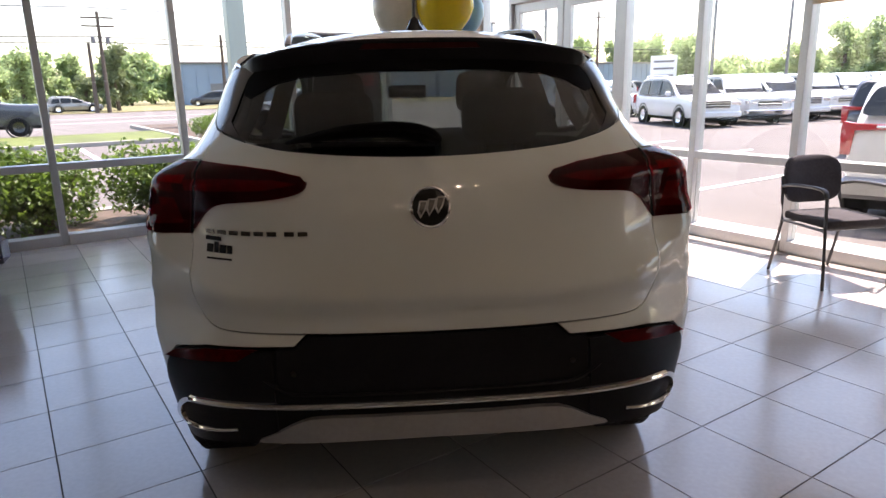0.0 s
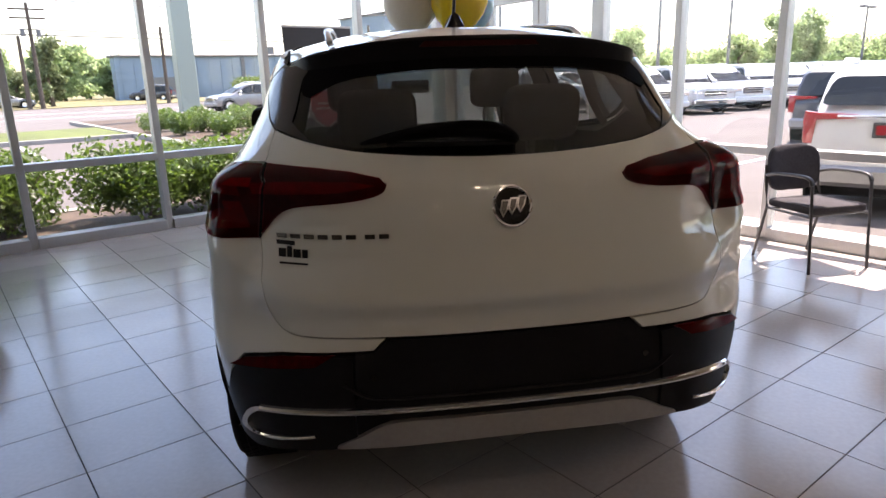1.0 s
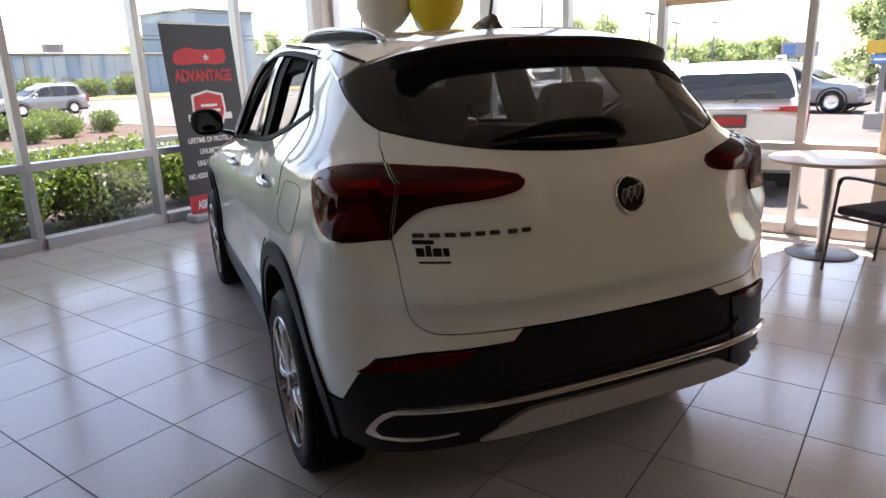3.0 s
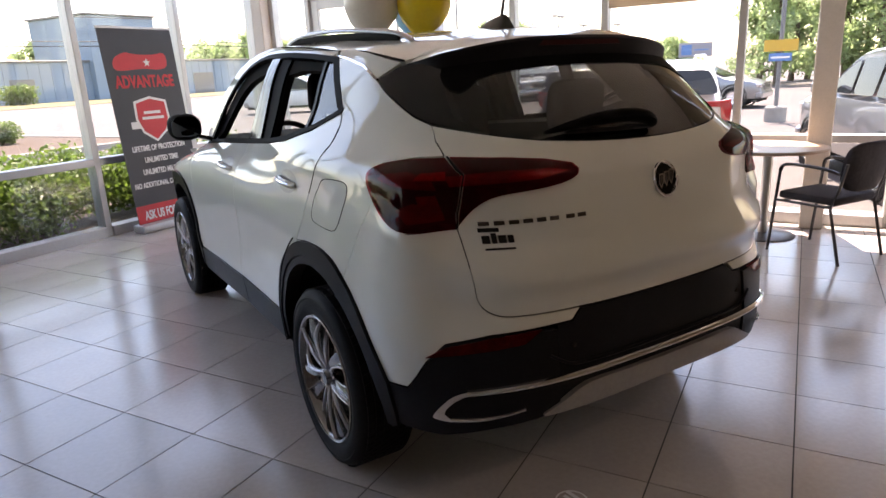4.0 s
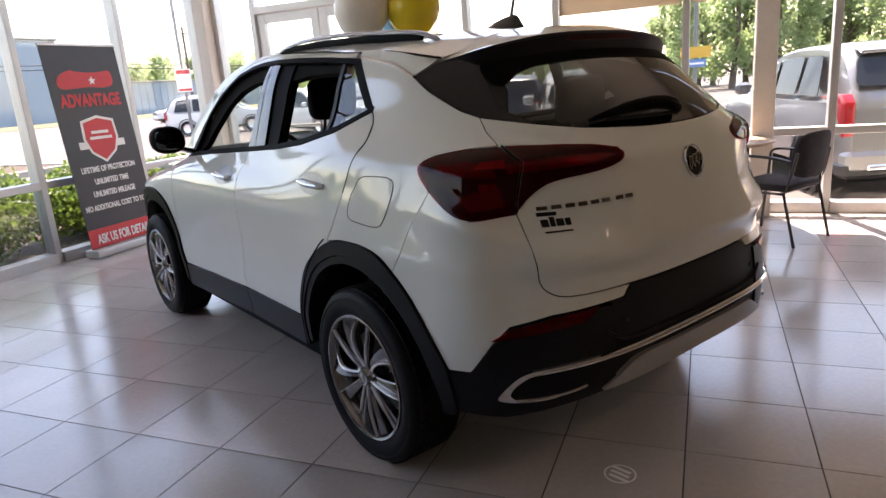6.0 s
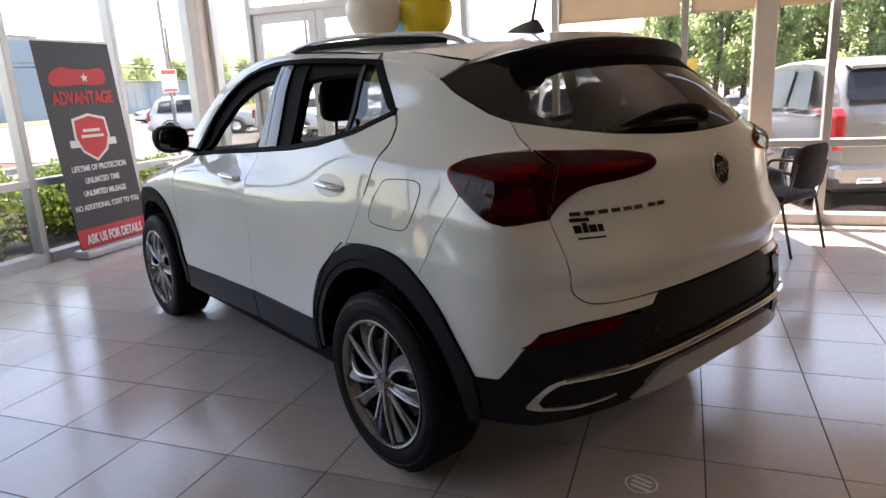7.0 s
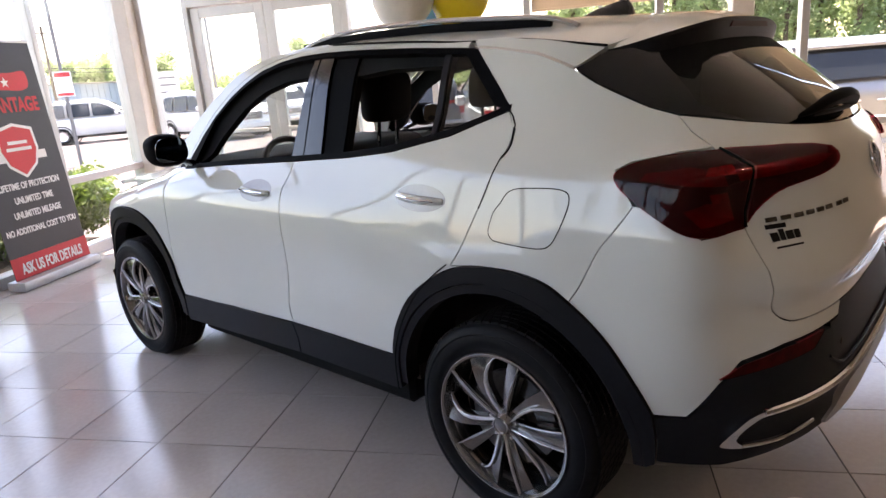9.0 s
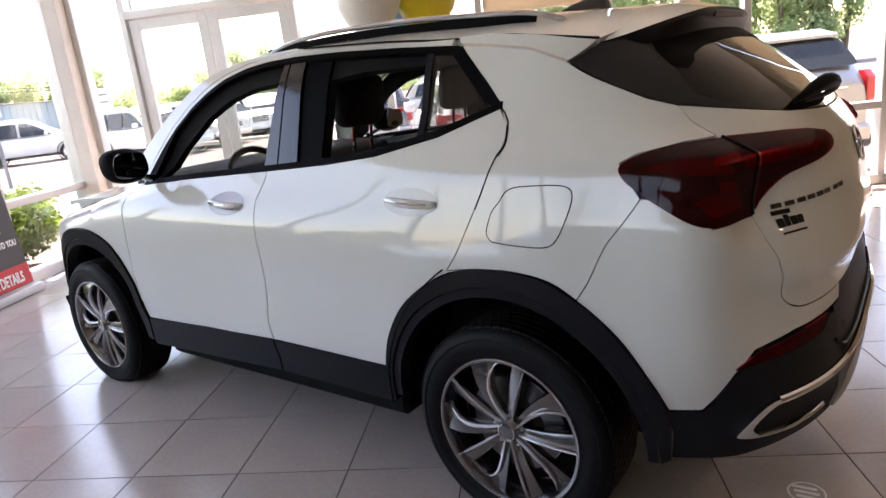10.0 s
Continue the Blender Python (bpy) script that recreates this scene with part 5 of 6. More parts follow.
def chair(m):
    ch = empty("guest_chair", m, "black cloth guest chair with steel legs and looped arms", "chair", "guest chairs by the window")
    bm = box(-0.235, 0.235, -0.23, 0.22, 0.415, 0.475, 0.022, seg=2)
    part("seat", bm, "seat_cloth", ch, smooth=True)
    bm = pillow(0, 0, 0.69, 0.23, 0.026, 0.175, 0.55, 0.35, 28, 16)
    for v in bm.verts:
        v.co.y += 0.225 + 0.12 * (v.co.z - 0.5) + 0.045 * (1 - (v.co.x / 0.23) ** 2)
    part("backrest", bm, "seat_cloth", ch, smooth=True)
    for k in (-1, 1):
        x = 0.255 * k
        part("front_leg", tube([(x, -0.27, 0.0), (x, -0.235, 0.40), (x, -0.215, 0.63)], 0.0115, 8), "black_metal", ch, smooth=True)
        part("rear_leg", tube([(x, 0.30, 0.0), (x, 0.20, 0.40), (x * 0.94, 0.24, 0.54), (x * 0.90, 0.275, 0.72)], 0.0115, 8), "black_metal", ch, smooth=True)
        part("armrest", tube(spline([(x, -0.215, 0.63), (x, -0.19, 0.672), (x, -0.10, 0.685), (x, 0.12, 0.675), (x * 0.96, 0.235, 0.65)], 4), 0.019, 8, flat=0.65), "black_plastic", ch, smooth=True)
        part("side_bar", tube([(x, -0.235, 0.405), (x, 0.20, 0.405)], 0.010, 8), "black_metal", ch)
    for y in (-0.18, 0.16):
        part("cross_bar", tube([(-0.255, y, 0.405), (0.255, y, 0.405)], 0.010, 8), "black_metal", ch)
    return ch


first = chair(pose(5.116, 2.106, 0, 0, 0, -24))
copy_thing(first, pose(4.62, 0.74, 0, 0, 0, 145))


# ---- outdoors ----
GROUND = -0.25
bm = bmesh.new()
bmesh.ops.create_grid(bm, x_segments=1, y_segments=1, size=900)
ground = part("ground", bm, "asphalt", None, m=pose(0, 0, GROUND))
tagged(ground, "wide sunlit weathered asphalt car park", "ground", kind="structure")


def slab(name, mat, x0, x1, y0, y1, z0, z1, label, category):
    return tagged(part(name, box(x0, x1, y0, y1, z0, z1, 0.01), mat), label, category, kind="structure")


slab("road", "asphalt_road", -200, 200, 30.2, 62, GROUND - 0.05, GROUND + 0.004, "worn sunlit main road with pale markings", "road")
slab("grass_verge", "grass", -200, 5.6, 24.2, 29.8, GROUND - 0.05, GROUND + 0.12, "strip of mown green grass beside the road", "grass")
slab("kerb", "kerb", -200, 5.6, 24.0, 24.2, GROUND - 0.05, GROUND + 0.14, "pale concrete kerb", "kerb")
slab("meadow", "meadow", -300, 300, 66, 400, GROUND - 0.05, GROUND + 0.05, "dry meadow grass beyond the road", "grass")
slab("walk", "concrete", 5.78, 6.85, -6.0, 7.2, GROUND - 0.05, GROUND + 0.13, "pale concrete walk along the window", "pavement")
slab("planting_bed", "mulch", -8.0, 5.3, 7.25, 9.1, GROUND - 0.05, -0.03, "narrow mulched bed under the window", "bed")
slab("bed_kerb", "kerb", -8.0, 5.4, 9.1, 9.25, GROUND - 0.05, -0.01, "concrete edging of the planting bed", "kerb")
for i in range(5):
    slab("bay_line", "line", 2.2 - 2.8 * i, 2.34 - 2.8 * i, 18.6, 23.8, GROUND, GROUND + 0.005, "white painted parking bay line", "road marking")
for y in (44.0, 52.0):
    slab("lane_line", "line", -150, 150, y, y + 0.2, GROUND, GROUND + 0.009, "pale painted road lane line", "road marking")


def leaves(bm, rng, centre, radii, count, size, lumps=5, shell=0.55):
    """Small bent leaves scattered over an uneven crown."""
    knobs = [(rng.normal(size=3), rng.uniform(0.75, 1.15)) for _ in range(lumps)]
    knobs = [(k / np.linalg.norm(k), w) for k, w in knobs]
    d = rng.normal(size=(count, 3))
    d /= np.linalg.norm(d, axis=1)[:, None]
    reach = np.full(count, 0.8)
    for k, w in knobs:
        reach = np.maximum(reach, w * np.clip((d @ k - 0.55) / 0.45, 0, 1) ** 0.5)
    r = reach * rng.uniform(shell, 1.0, count) ** 0.6
    p = np.array(centre) + d * r[:, None] * np.array(radii)
    turn = rng.normal(size=(count, 3)) + d * 0.9
    turn /= np.linalg.norm(turn, axis=1)[:, None]
    side = np.cross(turn, rng.normal(size=(count, 3)))
    side /= np.linalg.norm(side, axis=1)[:, None]
    up = np.cross(turn, side)
    sz = size * rng.uniform(0.6, 1.3, count)[:, None]
    tip = p + up * sz
    a, b = p + side * sz * 0.32 + up * sz * 0.45 + turn * sz * 0.1, p - side * sz * 0.32 + up * sz * 0.45 + turn * sz * 0.1
    return np.stack([p, a, tip, b], 1)


def leaf_mesh(name, quads, mat, parent=None):
    v = quads.reshape(-1, 3)
    n = len(quads)
    me = bpy.data.meshes.new(name)
    me.from_pydata([tuple(q) for q in v], [], [(4 * i, 4 * i + 1, 4 * i + 2, 4 * i + 3) for i in range(n)])
    me.materials.append(M[mat])
    ob = new(name, me)
    if parent:
        ob.parent = parent
    return ob


rng = np.random.default_rng(7)


def bush(x, y, w, d, h, count=9000, size=0.062, z=-0.05, label="clipped green hedge shrub in sunlight under the window"):
    b = empty("shrub", pose(x, y, z), label, "shrub")
    q = []
    blobs = max(2, int(w * d / 0.35))
    for i in range(blobs):
        c = (rng.uniform(-0.3, 0.3) * w, rng.uniform(-0.25, 0.25) * d, h * rng.uniform(0.40, 0.56))
        q.append(leaves(None, rng, c, (w * 0.32, d * 0.36, h * 0.48), count // blobs, size, 9, 0.35))
    leaf_mesh("leaves", np.concatenate(q), "leaf", b)
    stem = bmesh.new()
    for i in range(5):
        a = rng.uniform(0, 6.28)
        tube([(0, 0, 0), (0.12 * w * math.cos(a), 0.12 * d * math.sin(a), h * 0.3), (0.3 * w * math.cos(a), 0.3 * d * math.sin(a), h * 0.6)], [0.02, 0.014, 0.006], 6, stem)
    part("stem", stem, "bark", b)
    return b


for x, y, w, d, h in ((-2.3, 8.2, 1.8, 1.4, 1.0), (-0.75, 8.15, 1.7, 1.4, 1.08), (0.55, 8.2, 1.35, 1.4, 1.05), (1.95, 8.1, 1.6, 1.35, 0.98), (3.15, 8.1, 1.65, 1.35, 0.98), (4.35, 8.15, 1.6, 1.4, 0.92), (5.5, 8.2, 1.4, 1.3, 0.88)):
    bush(x, y, w, d, h)


def tree(x, y, height, spread, mat="leaf_tree", count=3200, leaf=0.42, z=GROUND, trunk=0.25, label="leafy green deciduous tree beyond the road", pine=False):
    t = empty("tree", pose(x, y, z, 0, 0, rng.uniform(0, 360)), label, "tree")
    bm = tube([(0, 0, 0), (0.02 * height, 0, 0.3 * height), (0, 0.02 * height, 0.62 * height), (0.02 * height, 0, 0.85 * height)], [trunk, trunk * 0.75, trunk * 0.4, trunk * 0.12], 8)
    q = []
    if pine:
        for i in range(9):
            k = i / 8
            q.append(leaves(None, rng, (0, 0, height * (0.1 + 0.84 * k)), (spread * (1 - 0.85 * k), spread * (1 - 0.85 * k), height * 0.1), count // 9, leaf, 7, 0.2))
    else:
        for i in range(9):
            a = rng.uniform(0, 6.28)
            r = spread * rng.uniform(0.2, 0.62)
            c = (r * math.cos(a), r * math.sin(a), height * rng.uniform(0.38, 0.84))
            tube([(0, 0, height * 0.3), (c[0] * 0.5, c[1] * 0.5, height * 0.42), c], [trunk * 0.4, trunk * 0.25, trunk * 0.08], 6, bm)
            q.append(leaves(None, rng, c, (spread * 0.48, spread * 0.48, height * 0.20), count // 9, leaf, 8, 0.25))
    part("trunk", bm, "bark", t)
    leaf_mesh("crown", np.concatenate(q), mat, t)
    return t


# far woods to the north, and a wood beyond the car park
def thicket(x, y, height, spread, count, leaf, label, mat="leaf_tree"):
    """A tree leafed to the ground, of many uneven clumps."""
    t = empty("tree", pose(x, y, GROUND, 0, 0, rng.uniform(0, 360)), label, "tree")
    bm = tube([(0, 0, 0), (0.03 * height, 0, 0.4 * height), (0, 0.02 * height, 0.85 * height)], [0.22, 0.15, 0.04], 8)
    q, n = [], 16
    for i in range(n):
        k = (i + 0.5) / n
        a = rng.uniform(0, 6.28)
        r = spread * rng.uniform(0.15, 0.75) * (1 - 0.55 * k)
        c = (r * math.cos(a), r * math.sin(a), height * (0.12 + 0.78 * k))
        if i % 3 == 0:
            tube([(0, 0, c[2] * 0.7), (c[0] * 0.6, c[1] * 0.6, c[2] * 0.9), c], [0.08, 0.05, 0.02], 5, bm)
        w = spread * rng.uniform(0.34, 0.52)
        q.append(leaves(None, rng, c, (w, w, height * rng.uniform(0.09, 0.15)), count // n, leaf, 7, 0.1))
    part("trunk", bm, "bark", t)
    leaf_mesh("crown", np.concatenate(q), mat, t)
    return t


for i in range(17):
    thicket(-30 + i * 3.3 + rng.uniform(-1.5, 1.5), 98 + rng.uniform(-6, 10), rng.uniform(5.2, 8.0), rng.uniform(3.2, 5), 3800, 0.55, "bright green leafy tree beyond the road")
thicket(2.8, 78, 6.4, 2.3, 2600, 0.36, "green leafy tree beyond the road")
for i in range(30):
    thicket(72 + i * 3.4 + rng.uniform(-2, 2), 122 + rng.uniform(-4, 6), rng.uniform(9, 12) + 0.12 * i, rng.uniform(4, 6.5), 1700, 0.8, "green leafy tree behind the warehouse")
thicket(10.2, 71, 6.4, 2.3, 5200, 0.34, "dark olive green conifer beside the road", "leaf_pine")
thicket(7.9, 74, 3.6, 1.8, 2000, 0.26, "dark olive green conifer beside the road", "leaf_pine")
for i in range(16):
    a = radians(10 + i * 1.6)
    d = 84 + rng.uniform(-6, 10)
    thicket(d * math.cos(a), d * math.sin(a), rng.uniform(3.6, 5.2), rng.uniform(3.4, 5.0), 2600, 0.36, "leafy green tree beyond the car park")
for az, d, h, w in ((36.2, 62, 5.6, 2.4), (28.0, 60, 4.6, 2.6), (25.3, 58, 6.0, 2.6), (23.2, 56, 5.8, 1.9)):
    thicket(d * math.cos(radians(az)), d * math.sin(radians(az)), h, w, 4200, 0.26, "taller green tree beyond the car park")
for i in range(24):
    a = radians(-22 + i * 1.15)
    d = 46 + rng.uniform(-4, 6)
    thicket(d * math.cos(a), d * math.sin(a), rng.uniform(8, 11.5) * (0.72 if a > 0.03 else 1), rng.uniform(2.0, 2.7), 2900, 0.27, "tall green tree of the wood beyond the car park")

# blue metal building beyond the road, with a taller end block
shed = empty("warehouse", pose(0, 0, GROUND), "long low faded blue metal warehouse with a taller block", "building")
part("wall", box(19.3, 113, 86, 88, 0, 5.0, 0.05), "blue_wall", shed)
part("roof", box(19.0, 113.3, 85.7, 88.3, 5.0, 5.25, 0.05), "steel_pole", shed)
part("tower", box(56.8, 67.2, 85.0, 98, 0, 11.0, 0.05), "blue_wall", shed)
part("tower_roof", box(56.5, 67.5, 84.7, 98.3, 11.0, 11.25, 0.05), "steel_pole", shed)
for i in range(62):
    part("rib", box(19.9 + i * 1.5, 20.02 + i * 1.5, 85.93, 86.0, 0, 5.0), "blue_wall", shed)
for x0, x1, z1 in ((23, 26, 2.6), (34.6, 35.1, 4.9), (38.5, 40, 2.4), (46, 49, 3.0), (74, 78, 3.2)):
    part("door", box(x0, x1, 85.9, 86.0, 0, z1), "steel_pole", shed)
part("roof_vent", box(37.6, 39.6, 86.4, 87.6, 5.25, 6.3, 0.03), "steel_pole", shed)
for x, y, w, h in ((33, 80, 4.5, 2.6), (39, 80, 4.0, 2.4), (44, 81, 4.0, 2.6)):
    bush(x, y, w, w * 0.8, h, 1800, 0.35, GROUND, "large round green shrub in front of the warehouse")

# utility poles and wires
def pole(x, y, h, arms, label):
    p = empty("utility_pole", pose(x, y, GROUND), label, "pole")
    part("shaft", tube([(0, 0, 0), (0.05, 0, h)], [0.19, 0.13], 8), "pole", p)
    for z in arms:
        part("cross_arm", box(-1.3, 1.3, -0.06, 0.06, z, z + 0.14), "pole", p)
    return p


first_pole = pole(8.7, 66, 8.6, (8.0, 7.3), "weathered timber utility pole with cross arms")
for x in (-0.55, 0.6):
    part("transformer", lathe([(0.0, 0.0), (0.26, 0.0), (0.28, 0.1), (0.28, 0.75), (0.2, 0.85), (0.0, 0.88)], 14), "steel_pole", first_pole, "grey pole transformer can", m=pose(x, -0.2, 5.9) @ Matrix.Scale(0.65, 4))
pole(7.7, 65.8, 5.95, (), "weathered timber utility pole")
pole(19.1, 66, 6.9, (), "weathered timber utility pole")
pole(38.0, 60, 7.0, (), "weathered timber utility pole")
pole(62.0, 58, 10.0, (9.2,), "weathered timber utility pole with cross arms")
for z, y in ((8.9, 66), (6.5, 66), (6.05, 66)):
    w = part("overhead_wire", tube([(x, y, GROUND + z - 0.35 * math.sin(math.pi * ((x - 8) % 50) / 50)) for x in range(-92, 160, 10)], 0.05, 5), "black_plastic")
    tagged(w, "thin black overhead cable above the road", "cable")


# lamp posts, signs
def lamp_post(x, y, h, label="tall dark steel car park lamp post"):
    p = empty("lamp_post", pose(x, y, GROUND), label, "lamp post")
    part("shaft", tube([(0, 0, 0), (0, 0, h)], [0.09, 0.06], 8), "steel_pole", p)
    part("arm", box(-0.5, 0.5, -0.05, 0.05, h, h + 0.08), "steel_pole", p)
    for k in (-1, 1):
        part("lamp_head", box(k * 0.7 - 0.3, k * 0.7 + 0.3, -0.18, 0.18, h - 0.02, h + 0.12, 0.02), "steel_pole", p)
    return p


for az, d, z in ((34.0, 36, 9.0), (28.8, 40, 9.5), (19.9, 52, 5.2), (17.7, 62, 5.0), (14.8, 76, 5.6)):
    lamp_post(d * math.cos(radians(az)), d * math.sin(radians(az)), z)
board = empty("sign_board", pose(37 * math.cos(radians(37.6)), 37 * math.sin(radians(37.6)), GROUND, 0, 0, -53), "pale board sign on posts with lines of unreadable print", "sign")
part("panel", box(-0.65, 0.65, -0.03, 0.03, 1.5, 2.95), "white_print", board)
for z in (2.6, 2.25, 1.9):
    part("print_bar", box(-0.5, 0.5, -0.04, -0.031, z, z + 0.1), "steel_pole", board)
for x in (-0.55, 0.55):
    part("post", box(x - 0.04, x + 0.04, -0.03, 0.03, 0, 1.5), "steel_pole", board)
yellow = empty("sign_board", pose(18.9, 1.60, GROUND, 0, 0, -86), "yellow and blue board sign on a steel post", "sign")
part("panel", box(-0.40, 0.40, -0.03, 0.03, 1.81, 2.10), "sign_yellow", yellow)
part("lower_panel", box(-0.27, 0.27, -0.03, 0.03, 1.56, 1.76), "sign_blue", yellow)
part("print_bar", box(-0.22, 0.22, -0.04, -0.031, 1.63, 1.68), "white_print", yellow)
part("post", tube([(0, 0.06, 0), (0, 0.06, 6.5)], 0.055, 8), "steel_pole", yellow)
part("base", lathe([(0.0, 0.40), (0.24, 0.40), (0.27, 0.36), (0.27, 0.0)], 20), "kerb", yellow)
hoarding = empty("billboard", pose(70, 10.8, GROUND, 0, 0, -82), "small far grey billboard on a post", "sign")
part("panel", box(-1.55, 1.55, -0.1, 0.1, 1.9, 3.25), "billboard", hoarding)
part("picture_panel", box(-1.3, -0.35, -0.13, -0.101, 2.1, 3.05), "sign_blue", hoarding)
part("picture_bar", box(-0.1, 1.2, -0.13, -0.101, 2.5, 2.62), "sign_blue", hoarding)
part("post", tube([(0, 0.2, 0), (0, 0.2, 1.95)], 0.12, 8), "steel_pole", hoarding)
notice = empty("notice_sign", pose(15.6, 16.6, GROUND, 0, 0, -48), "small red and white notice on a steel pole", "sign")
part("pole", tube([(0, 0.04, 0), (0, 0.04, 5.2)], 0.05, 8), "steel_pole", notice)
part("panel", box(-0.23, 0.23, -0.01, 0.01, 1.95, 2.65), "white_print", notice)
for z, h in ((2.5, 0.12), (1.98, 0.07)):
    part("print_bar", box(-0.2, 0.2, -0.02, -0.011, z, z + h), "red_print", notice)

# sign pylon in a planted island
pylon = empty("sign_pylon", pose(10.3, 32.5, GROUND), "tall square grey green clad sign pylon on a concrete plinth", "pylon")
part("plinth", box(-0.8, 0.8, -0.7, 0.7, 0.1, 0.45, 0.03), "kerb", pylon)
part("shaft", box(-0.42, 0.42, -0.34, 0.34, 0.35, 9.5, 0.03), "stucco", pylon)
slab("island", "mulch", 5.8, 12.6, 18.4, 35.5, GROUND - 0.05, GROUND + 0.12, "mulched planting island", "bed")
slab("island_kerb", "kerb", 5.6, 12.8, 18.2, 18.4, GROUND - 0.05, GROUND + 0.16, "pale concrete kerb", "kerb")
slab("island_kerb", "kerb", 5.6, 5.8, 18.4, 35.5, GROUND - 0.05, GROUND + 0.16, "pale concrete kerb", "kerb")
slab("island_kerb", "kerb", 12.6, 12.8, 18.4, 35.5, GROUND - 0.05, GROUND + 0.16, "pale concrete kerb", "kerb")
for x, y in ((6.5, 24.4), (6.6, 21.7), (7.5, 20.6), (8.9, 21.7), (7.7, 22.7), (9.0, 23.6), (7.2, 25.8), (9.9, 24.8), (8.6, 26.4), (10.4, 22.6), (10.9, 27.4)):
    bush(x, y, 1.25, 1.25, 0.82, 1900, 0.085, GROUND + 0.1, "round green shrub in the planted island")


# parked vehicles
def soft_corners(poly, r):
    """The outline with its corners rounded off."""
    out = []
    for i, q in enumerate(poly):
        for other in (poly[i - 1], poly[(i + 1) % len(poly)]):
            d = math.hypot(other[0] - q[0], other[1] - q[1])
            f = min(r / d, 0.45) if d else 0
            out.append((q[0] + (other[0] - q[0]) * f, q[1] + (other[1] - q[1]) * f))
            if other is poly[i - 1]:
                out.append(None)
        a, b = out[-3], out[-1]
        out[-2] = (0.25 * a[0] + 0.5 * q[0] + 0.25 * b[0], 0.25 * a[1] + 0.5 * q[1] + 0.25 * b[1])
    return out


